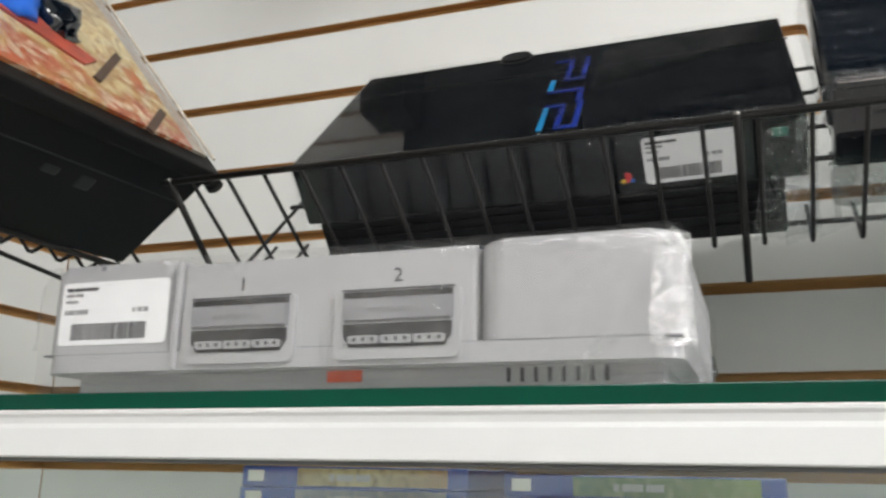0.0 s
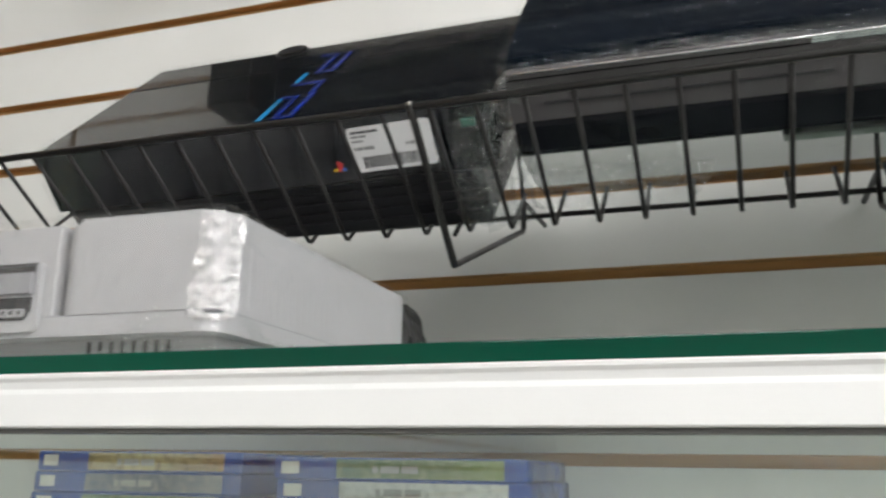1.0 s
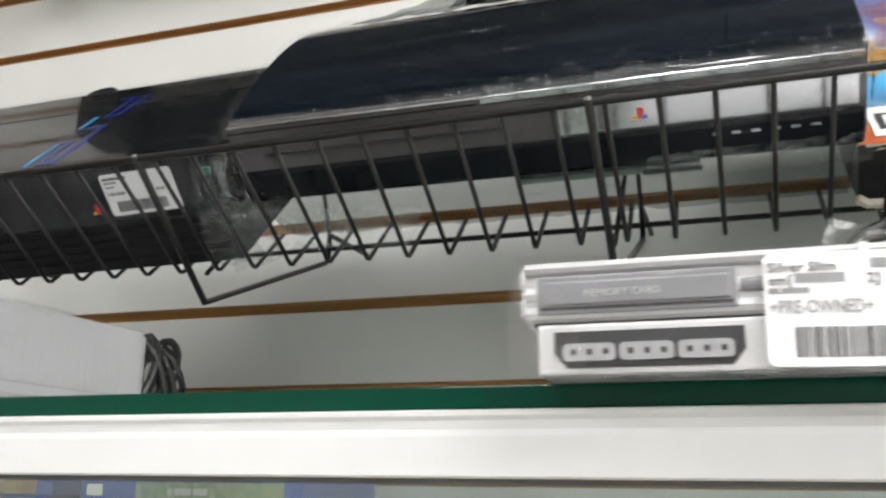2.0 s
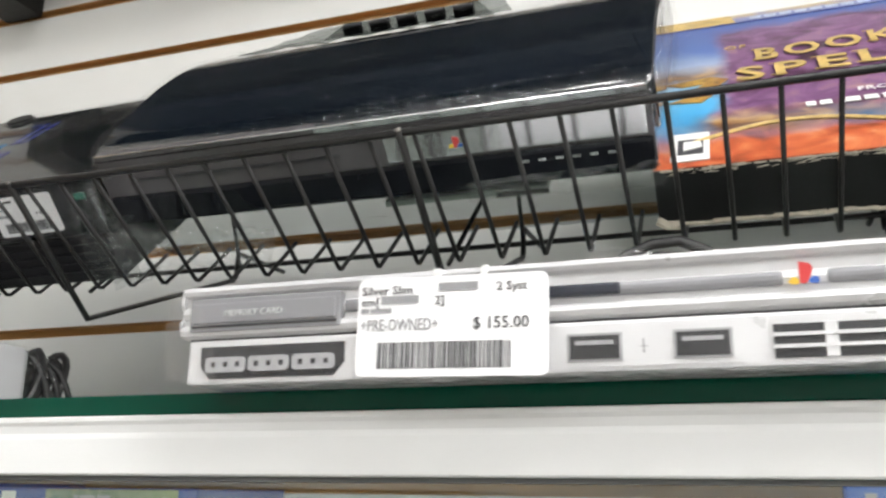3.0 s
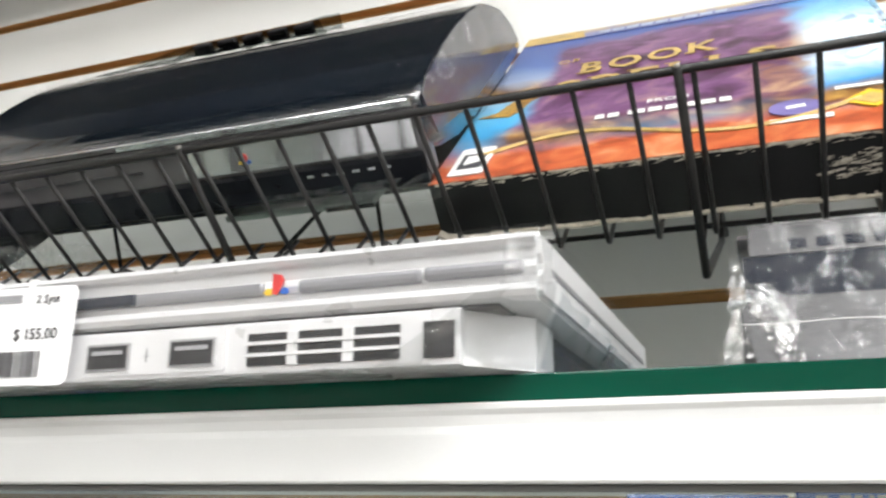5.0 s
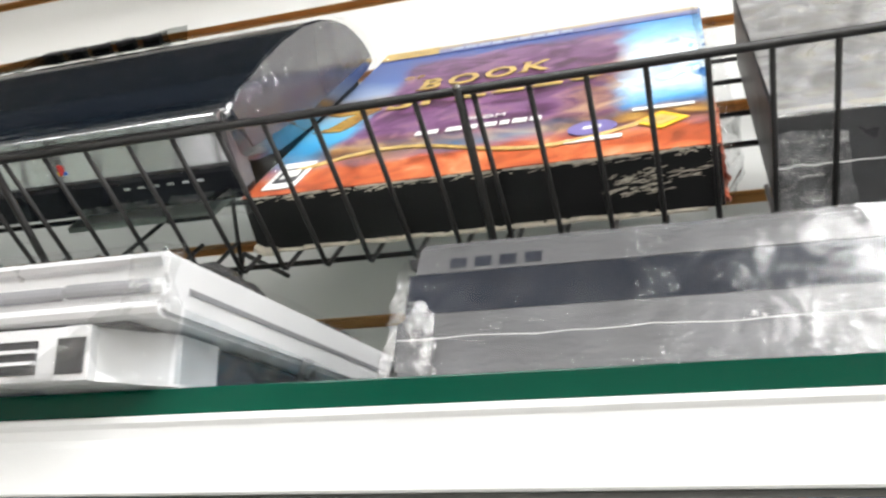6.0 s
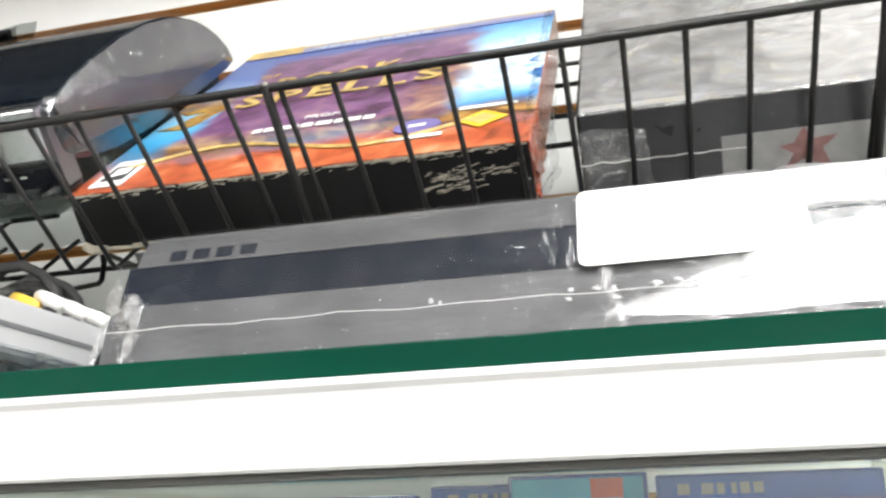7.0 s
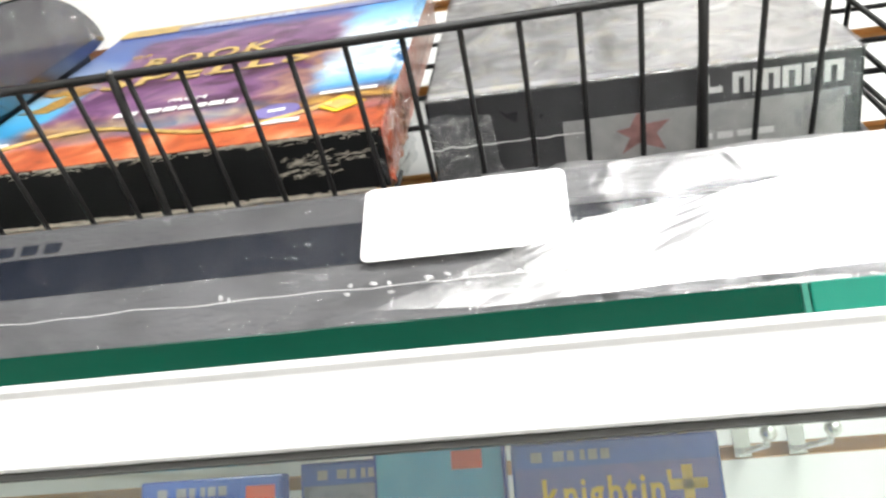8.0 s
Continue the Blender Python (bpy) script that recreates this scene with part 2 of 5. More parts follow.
FACE = pose(0, 0, 0, 90, 0, 0)      # print on a face that looks along -y


def bars(rects, y, depth=0.0003):
    """Small flat bars (x0, x1, z0, z1) on a face at y that looks along -y."""
    b = bmesh.new()
    for x0, x1, z0, z1 in rects:
        box(x0, x1, y - depth, y, z0, z1, bm=b)
    return b


LIT = glow("lit_diffuser", (0.985, 0.985, 0.978), 9.0)

# ---- room ----
X0, X1, Y0, Y1, Z0, Z1 = ROOM
tagged(part("floor", box(X0 - 0.1, X1 + 0.1, Y0 - 0.1, Y1 + 0.1, -0.1, 0), FLOOR), "worn grey vinyl shop floor", "floor", kind="structure")
tagged(part("ceiling", box(X0 - 0.1, X1 + 0.1, Y0 - 0.1, Y1 + 0.1, Z1, Z1 + 0.1), PLASTER), "plain white shop ceiling", "ceiling", kind="structure")
tagged(part("wall_south", box(X0 - 0.1, X1 + 0.1, Y0 - 0.1, Y0, 0, Z1), PLASTER), "plain pale plaster wall", "wall", kind="structure")
tagged(part("wall_east", box(X1, X1 + 0.1, Y0, Y1, 0, Z1), PLASTER), "plain pale plaster wall", "wall", kind="structure")
wall_n = tagged(part("wall_north", box(X0 - 0.1, X1 + 0.1, WALL_Y + 0.0095, WALL_Y + 0.11, 0, Z1), BACKER), "white slatwall with brown board showing in its grooves", "slatwall", kind="structure")
wall_w = tagged(part("wall_west", box(SIDE_X - 0.11, SIDE_X - 0.0095, Y0, WALL_Y + 0.0095, 0, Z1), BACKER), "white slatwall that turns the corner", "slatwall", kind="structure")
for lx, ly, watts in TROFFERS:
    lamp_box = empty("ceiling_light", pose(lx, ly, Z1), "long white recessed ceiling light", "ceiling light", "ceiling lights")
    part("frame", box(-0.62, 0.62, -0.29, 0.29, -0.02, -0.002, 0.003), RAIL_WHITE, lamp_box)
    part("diffuser", box(-0.58, 0.58, -0.25, 0.25, -0.026, -0.02, 0.001), LIT, lamp_box, "glowing white diffuser")

# unseen navy block, added so the glossy console tops reflect dark
tagged(part("bulkhead", box(SIDE_X + 0.002, X1, 0.02, WALL_Y - 0.001, 2.36, Z1 - 0.001, 0.004), surface("navy_paint", (0.014, 0.020, 0.030), 0.6, vary=0.12, scale=5)), "unseen dark navy block added above the slatwall for dark reflections", "bulkhead", kind="structure")

# second unseen block, added to darken reflections towards the side wall
tagged(part("bulkhead", box(SIDE_X + 0.002, SIDE_X + 0.14, Y0, 0.018, 2.18, Z1 - 0.001, 0.004), bpy.data.materials["navy_paint"]), "unseen dark navy block added above the side slatwall for dark reflections", "bulkhead", kind="structure")

# ---- display cabinet with its glass shelf ----
cab = empty("display_cabinet", pose(0, 0, 0), "white-framed glass display cabinet below the slatwall", "cabinet")
rail_profile = [(0.010, 1.1935), (-0.0032, 1.1935), (-0.0036, 1.1931), (-0.0036, 1.1920), (-0.0030, 1.1908), (-0.0027, 1.1885), (-0.0030, 1.1868), (-0.0031, 1.1768), (-0.0026, 1.1762), (0.012, 1.1762), (0.012, 1.180), (0.016, 1.1935)]
part("rail", extrude(rail_profile, SIDE_X + 0.002, 2.6), RAIL_WHITE, cab, "satin white front rail")
part("gasket", box(SIDE_X + 0.002, 2.6, -0.0012, 0.010, 1.1747, 1.1760), RAIL_DARK, cab, "thin dark gasket under the rail")
front_pane = part("glass_pane", box(SIDE_X + 0.004, 2.58, 0.0030, 0.0070, 0.35, 1.1745), GLASS_FRONT, cab, "clear glass front pane")
part("plinth", box(SIDE_X + 0.002, 2.6, 0.0, 0.484, 0.002, 0.35, 0.003), PLINTH, cab, "white cabinet base")
low = part("lower_shelf", box(SIDE_X + 0.004, 2.58, 0.012, 0.480, 0.994, 1.0, 0.0008), GLASS, cab, "clear lower glass shelf")
for ex in (1.98, 2.58):
    part("end_panel", box(ex, ex + 0.018, 0.012, 0.484, 0.352, 1.174), RAIL_WHITE, cab)
shelf = empty("glass_shelf", pose(0, 0, 0), "thick clear glass shelf with a green polished edge", "shelf")
top_pane = part("pane", box(SIDE_X + 0.004, 2.6, 0.0025, 0.486, 1.194, 1.1998), GLASS, shelf)
for e0, e1 in ((SIDE_X + 0.004, 1.0266), (1.0282, 2.6)):
    part("polished_edge", box(e0, e1, 0.0, 0.0024, 1.1938, 1.2, 0.0005), GLASS_EDGE if e0 < 1 else GLASS_GLOW, shelf, "dark green polished glass edge" if e0 < 1 else "polished glass edge with its trapped light painted teal")
part("edge_joint", box(1.0268, 1.0280, 0.0004, 0.0024, 1.1940, 1.1998), GREEN, shelf, "dark joint between two panes")

for pane in (front_pane, top_pane, low):
    pane.visible_shadow = False

# ---- sloping wire basket on the slatwall ----
def wire_basket(u0, u1, m, label, joints, wires, lip=0.088, rise=0.0, ends=False):
    bk = empty("wire_basket", m, label, "wire basket", "slatwall baskets")
    turn = m.to_3x3().inverted()
    lean = -0.0225 * lip / 0.088
    def sag(u):
        return 1 + rise * (u - 0.62)
    part("top_rail", tube([[(u0, lean * sag(u0), lip * sag(u0)), (u1, lean * sag(u1), lip * sag(u1))]], 0.0021, 9), WIRE_BLACK, bk, smooth=True)
    for v in (0.117, 0.172, 0.243, 0.30):
        part("floor_rod", tube([[(u0, v, -0.0035), (u1, v, -0.0035)]], 0.0019), WIRE_BLACK, bk, smooth=True)
    # support that hooks into the wall, and the rod that ties the supports together
    foot = m.to_3x3() @ Vector((0, -0.0112, -0.0165))
    out = (m.to_3x3() @ Vector((0, 1, 0)) * Vector((1, 1, 0))).normalized()
    up = Vector((0, 0, 1))
    tie = turn @ (foot + out * 0.177 + up * 0.079)
    path = [(0, lean, lip - 0.001), (0, -0.0012, 0.004), (0, 0.0, 0.0008), (0, 0.0028, -0.0010), (0, 0.047, -0.0015)]
    wire = part("wire", tube([path], 0.00135), WIRE_BLACK, bk, smooth=True)
    wire.matrix_basis = pose(wires[0], 0, 0) @ Matrix.Diagonal((1, sag(wires[0]), sag(wires[0]), 1))
    for u in wires[1:]:
        again("wire", wire, bk, pose(u, 0, 0) @ Matrix.Diagonal((1, sag(u), sag(u), 1)))
    rest = [foot + out * d + up * h for d, h in ((0.172, 0.066), (0.176, 0.07), (0.177, 0.088), (0.18, 0.092), (0.258, 0.094))]
    pts = [(0, lean - 0.001, lip + 0.002), (0, -0.0112, -0.0165)] + [tuple(turn @ p) for p in rest]
    leg = part("bracket", tube([pts], 0.0022, 8), WIRE_BLACK, bk, smooth=True)
    leg.matrix_basis = pose(joints[0], 0, 0) @ Matrix.Diagonal((1, sag(joints[0]), sag(joints[0]), 1))
    tip = part("worn_tip", tube([[(-0.0012, lean - 0.0012, lip + 0.0015), (0.0012, lean - 0.0012, lip + 0.0022)]], 0.0014, 8), WIRE_BARE, bk, "bare metal where the coating has worn off", True)
    tip.matrix_basis = leg.matrix_basis.copy()
    for j in joints[1:]:
        again("bracket", leg, bk, pose(j, 0, 0) @ Matrix.Diagonal((1, sag(j), sag(j), 1)))
        again("worn_tip", tip, bk, pose(j, 0, 0) @ Matrix.Diagonal((1, sag(j), sag(j), 1)))
    if ends:                     # end frame with wires running back to the wall
        h = lip * sag(u1)
        part("end_frame", tube([[(u1, lean, h), (u1, 0.0, 0.0), (u1, 0.30, -0.0035)], [(u1, lean, h), (u1, 0.262, 0.098)]], 0.0021, 8), WIRE_BLACK, bk, smooth=True)
        for q in (0.2, 0.4, 0.6, 0.8):
            part("end_wire", tube([[(u1, lean * q, h * q), (u1, 0.29 - 0.03 * q, 0.098 * q)]], 0.0014), WIRE_BLACK, bk, smooth=True)
        for q in (0.25, 0.5, 0.75):
            part("end_wire", tube([[(u1, 0.29 * q, -0.002), (u1, lean + 0.285 * q, h + (0.098 - h) * q)]], 0.0014), WIRE_BLACK, bk, smooth=True)
    arm = part("back_arm", tube([[(0, tie.y, tie.z), (0, 0.19, -0.030), (0, 0.225, -0.0062), (0, 0.302, -0.0062)]], 0.0018), WIRE_BLACK, bk, smooth=True)
    arm.location.x = joints[0]
    prop = part("floor_arm", tube([[(0, 0.001, -0.0024), (0, 0.302, -0.0062)]], 0.0015), WIRE_BLACK, bk, smooth=True)
    prop.location.x = joints[0]
    for j in joints[1:]:
        again("back_arm", arm, bk, pose(j, 0, 0))
        again("floor_arm", prop, bk, pose(j, 0, 0))
    part("tie_rod", tube([[(u0, tie.y, tie.z), (u1, tie.y, tie.z)]], 0.0022), WIRE_BLACK, bk, smooth=True)
    return bk


FRONT_WIRES = [0.274 - 0.0254 * k for k in range(12, -1, -1)] + [0.301 + 0.025 * k for k in range(10)] + [0.551 + 0.025 * k for k in range(10)] + [0.803 + 0.0246 * k for k in range(13)]
wire_basket(-0.052, 1.132, BIN, "black coated wire basket sloping out from the slatwall", (-0.046, 0.2912, 0.5439, 0.7968, 1.049), FRONT_WIRES, rise=0.075, ends=True)
wire_basket(1.150, 1.60, BIN, "black coated wire basket beside the long one", (1.156, 1.40, 1.594), [1.162 + 0.025 * k for k in range(17)])
SIDE_BIN = Matrix.Translation((SIDE_X + 0.29, 0, 1.305)) @ pose(0, 0, 0, 0, 0, 90) @ pose(0, 0, 0, 50, 0, 0)
wire_basket(-0.75, 0.30, SIDE_BIN, "low-lipped black wire basket on the side slatwall", (-0.5, -0.05, 0.29), [-0.745 + 0.025 * k for k in range(41)], lip=0.012)

# ---- dark shelf high on the wall ----
NAVY = surface("navy_laminate", (0.012, 0.016, 0.024), 0.45, vary=0.15, scale=12)
high = empty("wall_shelf", pose(0, 0, 0), "black wall shelf high on the slatwall", "shelf")
part("board", box(-0.074, 1.08, 0.375, WALL_Y - 0.0005, 1.765, 1.785, 0.002), NAVY, high, "dark navy shelf board")
for bx in (-0.104, 1.02):
    part("bracket", box(bx, bx + 0.052, 0.41, WALL_Y - 0.0005, 1.706, 1.764, 0.002), WIRE_BLACK, high)

# ---- unseen dark boxes on that shelf, added to darken reflections in the consoles ----
def stock_box(x, w, h):
    c = empty("stock_box", pose(x, 0.380, 1.7854), "unseen dark navy carton added on the wall shelf for dark reflections", "carton", "cartons on the wall shelf")
    part("carton", box(0.0, w, 0.0, 0.108, 0.0, h, 0.002), NAVY, c)
    part("lid_flap", box(0.004, w - 0.004, -0.0015, 0.0, h - 0.05, h - 0.004, 0.0005), NAVY, c)
    return c


for k, h in enumerate((0.50, 0.46, 0.52, 0.48, 0.50)):
    stock_box(-0.073 + 0.2305 * k, 0.229, h)

# ---- materials of the things ----
GREY_ABS = surface("grey_abs", (0.41, 0.41, 0.42), 0.45, vary=0.03, scale=20, bump=0.25, fine=2600)
GREY_MID = surface("grey_mid", (0.27, 0.27, 0.285), 0.45, vary=0.05, scale=40, bump=0.2, fine=2000)
# grey for dark joints, and for shade painted into the card slots
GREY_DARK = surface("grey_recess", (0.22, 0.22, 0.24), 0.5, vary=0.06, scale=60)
PIN_PALE = surface("pale_print", (0.52, 0.52, 0.53), 0.5, vary=0.05)
PORT_BLACK = surface("port_black", (0.02, 0.02, 0.023), 0.45, vary=0.1)
PIN_GREY = surface("pin_grey", (0.36, 0.36, 0.37), 0.4, vary=0.1, scale=300)
ORANGE = surface("orange_sticker", (0.75, 0.10, 0.03), 0.5, vary=0.1)
BLACK_ABS = surface("black_abs", (0.004, 0.005, 0.007), 0.05, vary=0.25, scale=35, bump=0.0, fine=1800, spec=0.4)
BLACK_MATT = surface("black_matt", (0.010, 0.010, 0.012), 0.42, vary=0.2, scale=40, bump=0.3, fine=1500, spec=0.22)
PIANO = surface("piano_black", (0.004, 0.007, 0.012), 0.06, vary=0.2, scale=9, bump=0.0, coat=0.6)
CHROME = surface("bright_trim", (0.66, 0.66, 0.68), 0.18, metal=0.95, vary=0.05, scale=60)
SILVER_ABS = surface("silver_abs", (0.68, 0.68, 0.69), 0.30, metal=0.25, vary=0.02, scale=40, bump=0.15, fine=3000)
SILVER_DEEP = surface("silver_deep", (0.26, 0.26, 0.275), 0.33, metal=0.3, vary=0.04, scale=60, bump=0.1, fine=2500)
LOGO_BLUE = surface("logo_blue", (0.010, 0.030, 0.24), 0.2, vary=0.3, scale=18)
LOGO_CYAN = surface("logo_cyan", (0.015, 0.20, 0.42), 0.2, vary=0.2, scale=30)
RED = surface("red_ink", (0.62, 0.03, 0.03), 0.45, vary=0.1)
YELLOW = surface("yellow_ink", (0.80, 0.52, 0.04), 0.45, vary=0.1)
BLUE = surface("blue_ink", (0.03, 0.12, 0.48), 0.45, vary=0.1)
CHARCOAL = surface("charcoal_brushed", (0.10, 0.10, 0.104), 0.40, vary=0.2, scale=90, bump=1.0, fine=520, stretch=(0.5, 1, 1))
CHAR_BAND = surface("charcoal_satin", (0.010, 0.013, 0.022), 0.24, vary=0.15, scale=25, bump=0.0, spec=0.22)
CHAR_GLOSS = surface("charcoal_gloss", (0.016, 0.020, 0.032), 0.14, vary=0.15, scale=25, bump=0.0)
GOLD = surface("gold_print", (0.64, 0.45, 0.15), 0.35, vary=0.25, scale=90)
WHITE_INK = surface("white_print", (0.78, 0.78, 0.76), 0.5, vary=0.04)
CARD_BLACK = surface("black_card", (0.007, 0.007, 0.007), 0.45, vary=0.2, scale=60, bump=0.2, spec=0.25)
CARD_RAW = surface("worn_card_edge", (0.62, 0.56, 0.46), 0.8, vary=0.2, scale=200, bump=0.3)
# grey base colour carries what the glossy black front would reflect
MIRROR_GREY = surface("mirror_grey", (0.090, 0.083, 0.088), 0.16, vary=0.15, scale=20, bump=0.0)
CHEEK = surface("grey_gloss", (0.055, 0.055, 0.06), 0.05, vary=0.1, scale=20, bump=0.0)
SATIN_BLACK = surface("satin_black", (0.006, 0.007, 0.010), 0.22, vary=0.2, scale=30, bump=0.0, spec=0.2)
RUBBER = surface("cable_rubber", (0.02, 0.02, 0.02), 0.4, vary=0.1)


def picture(name, stops, axis, noise_scale, mixin, rough=0.28, amount=0.5):
    """Printed card: bands of colour along one axis, broken up into a painted look."""
    m, nt, b = nodes_of(name)
    N, L = nt.nodes, nt.links
    tc = N.new("ShaderNodeTexCoord")
    sep = N.new("ShaderNodeSeparateXYZ")
    L.new(tc.outputs["Generated"], sep.inputs[0])
    n1 = N.new("ShaderNodeTexNoise")
    n1.inputs["Scale"].default_value, n1.inputs["Detail"].default_value, n1.inputs["Distortion"].default_value = noise_scale, 6, 1.2
    L.new(tc.outputs["Object"], n1.inputs["Vector"])
    off = N.new("ShaderNodeMath")
    off.operation = "MULTIPLY_ADD"
    off.inputs[1].default_value, off.inputs[2].default_value = amount, -amount / 2
    L.new(n1.outputs[0], off.inputs[0])
    add = N.new("ShaderNodeMath")
    L.new(sep.outputs[axis], add.inputs[0])
    L.new(off.outputs[0], add.inputs[1])
    ramp = N.new("ShaderNodeValToRGB")
    els = ramp.color_ramp.elements
    while len(els) < len(stops):
        els.new(0.5)
    for e, (p, c) in zip(els, stops):
        e.position, e.color = p, (*c, 1)
    L.new(add.outputs[0], ramp.inputs[0])
    n2 = N.new("ShaderNodeTexNoise")
    n2.inputs["Scale"].default_value, n2.inputs["Detail"].default_value = noise_scale * 4, 5
    L.new(tc.outputs["Object"], n2.inputs["Vector"])
    r2 = N.new("ShaderNodeValToRGB")
    r2.color_ramp.elements[0].position, r2.color_ramp.elements[1].position = 0.48, 0.68
    r2.color_ramp.elements[0].color, r2.color_ramp.elements[1].color = (0, 0, 0, 1), (0.8, 0.8, 0.8, 1)
    L.new(n2.outputs[0], r2.inputs[0])
    mix = N.new("ShaderNodeMix")
    mix.data_type = "RGBA"
    L.new(r2.outputs[0], mix.inputs["Factor"])
    L.new(ramp.outputs[0], mix.inputs["A"])
    mix.inputs["B"].default_value = (*mixin, 1)
    L.new(mix.outputs["Result"], b.inputs["Base Color"])
    b.inputs["Roughness"].default_value = rough
    return m


ART_RED = picture("art_red_ground", [(0.0, (0.46, 0.09, 0.04)), (0.45, (0.55, 0.15, 0.07)), (0.8, (0.42, 0.16, 0.08)), (1.0, (0.16, 0.08, 0.05))], 1, 60, (0.72, 0.55, 0.45))
ART_BRONZE = picture("art_bronze", [(0.0, (0.28, 0.14, 0.03)), (0.5, (0.50, 0.30, 0.06)), (1.0, (0.24, 0.10, 0.03))], 0, 40, (0.10, 0.05, 0.02))
# dark cover print paled to grey to carry the haze of light on its film
ART_HAZED = picture("art_hazed", [(0.0, (0.38, 0.38, 0.39)), (0.5, (0.50, 0.50, 0.51)), (1.0, (0.40, 0.40, 0.42))], 1, 24, (0.46, 0.42, 0.30), rough=0.35)
ART_GOLD = picture("art_gold_figures", [(0.0, (0.50, 0.10, 0.03)), (0.22, (0.52, 0.30, 0.08)), (0.42, (0.80, 0.68, 0.36)), (0.58, (0.36, 0.20, 0.07)), (0.75, (0.78, 0.64, 0.34)), (1.0, (0.42, 0.10, 0.06))], 1, 34, (0.86, 0.80, 0.58), amount=1.3)


FILM_SOFT = wrap_film("soft_film", gloss=0.10, crinkle=0.45, scale=48, rough=0.12)


# ---- shared bits ----
def film_box(name, x0, x1, y0, y1, z0, z1, parent, material=FILM, wobble=0.0012, seed=0.0, cuts=9, r=0.006):
    """Loose clear film drawn round a box."""
    b = box(x0, x1, y0, y1, z0, z1, r, 2)
    bmesh.ops.subdivide_edges(b, edges=[e for e in b.edges if e.calc_length() > 0.03], cuts=cuts, use_grid_fill=True)
    for v in b.verts:
        p = v.co * 55 + Vector((seed, 0, 0))
        v.co += v.normal * wobble * (noise.noise(p) + 0.5 * noise.noise(p * 2.7))
    return part(name, b, material, parent, "clear crinkled shrink film", True)


def crumple(name, corners, n, depth, parent, seed, material=None, label="crumpled clear film", grain=120.0):
    """A gathered flap of film between four corners, folded by noise, with thickness."""
    a, c, d, e = (Vector(p) for p in corners)
    nrm = (c - a).cross(e - a).normalized()
    b = bmesh.new()
    grid = []
    for i in range(n + 1):
        row = []
        for j in range(n + 1):
            s, t = i / n, j / n
            p = (a * (1 - s) + c * s) * (1 - t) + (e * (1 - s) + d * s) * t
            q = p * grain + Vector((seed, seed * 0.7, 0))
            fold = abs(noise.noise(q)) + 0.5 * abs(noise.noise(q * 2.3)) - 0.4
            edge = 0.004 * noise.noise(q * 0.6 + Vector((9, 0, 0)))
            row.append(b.verts.new(p + nrm * depth * fold + (d - a).normalized() * edge))
        grid.append(row)
    for i in range(n):
        for j in range(n):
            b.faces.new((grid[i][j], grid[i + 1][j], grid[i + 1][j + 1], grid[i][j + 1]))
    return part(name, b, material or FILM_HEAVY, parent, label)


def barcode(x0, x1, z0, z1, seed):
    rnd = random.Random(seed)
    rects, x = [], x0
    while x < x1 - 0.0008:
        w = rnd.choice((0.00022, 0.00022, 0.00042, 0.00062))
        rects.append((x, min(x + w, x1), z0, z1))
        x += w + rnd.choice((0.00024, 0.00024, 0.00045))
    return bars(rects, -0.00035, 0.0001)


def words(x0, z0, h, pattern):
    """A line of unreadable print as bars; pattern: lengths in letter widths, 0 for a space."""
    rects, x = [], x0
    for n in pattern:
        if n:
            rects.append((x, x + n * h * 0.62, z0, z0 + h))
        x += (n + 0.5) * h * 0.62
    return bars(rects, -0.00035, 0.0001)


def price_sticker(parent, m, w, h, seed, readable=False, blank=False):
    """White till sticker; x along it, z up, looking along -y."""
    st = part("price_sticker", upright(rounded(0, w, 0, h, 0.0022), -0.00025, 0.0), PAPER, parent, "white printed price sticker")
    st.matrix_basis = m
    if blank:
        return st
    part("barcode", barcode(0.12 * w, 0.83 * w, 0.08 * h, 0.34 * h, seed), INK, st)
    if readable:
        lettering("print", "Silver Slim", 0.0031, INK, st, pose(0.02 * w, -0.0003, 0.83 * h) @ FACE, 1.12)
        part("print_bar", words(0.44 * w, 0.845 * h, 0.0021, (8,)), INK_GREY, st)
        lettering("print", "2 Syst", 0.0031, INK, st, pose(0.74 * w, -0.0003, 0.83 * h) @ FACE, 1.05)
        lettering("print", "em[", 0.0031, INK, st, pose(0.02 * w, -0.0003, 0.715 * h) @ FACE, 1.05)
        part("print_bar", words(0.13 * w, 0.73 * h, 0.0021, (8,)), INK_GREY, st)
        lettering("print", "2]", 0.0031, INK, st, pose(0.42 * w, -0.0003, 0.715 * h) @ FACE, 1.05)
        part("print_bar", words(0.02 * w, 0.64 * h, 0.0012, (3, 8)), INK_GREY, st)
        lettering("print", "+PRE-OWNED+", 0.0044, INK_GREY, st, pose(0.02 * w, -0.0003, 0.46 * h) @ FACE, 0.70)
        lettering("price", "$ 155.00", 0.0042, INK, st, pose(0.62 * w, -0.0003, 0.46 * h) @ FACE, 0.98)
    else:
        part("print_bar", words(0.04 * w, 0.86 * h, 0.0015, (4, 6, 7)), INK, st)
        part("print_bar", words(0.04 * w, 0.77 * h, 0.0014, (5, 5)), INK_GREY, st)
        part("print_bar", words(0.04 * w, 0.67 * h, 0.0012, (9,)), INK_GREY, st)
        part("print_bar", words(0.04 * w, 0.49 * h, 0.0020, (1, 3, 5)), INK_GREY, st)
        part("print_bar", words(0.68 * w, 0.49 * h, 0.0020, (1, 0, 2, 2)), INK_GREY, st)
    return st


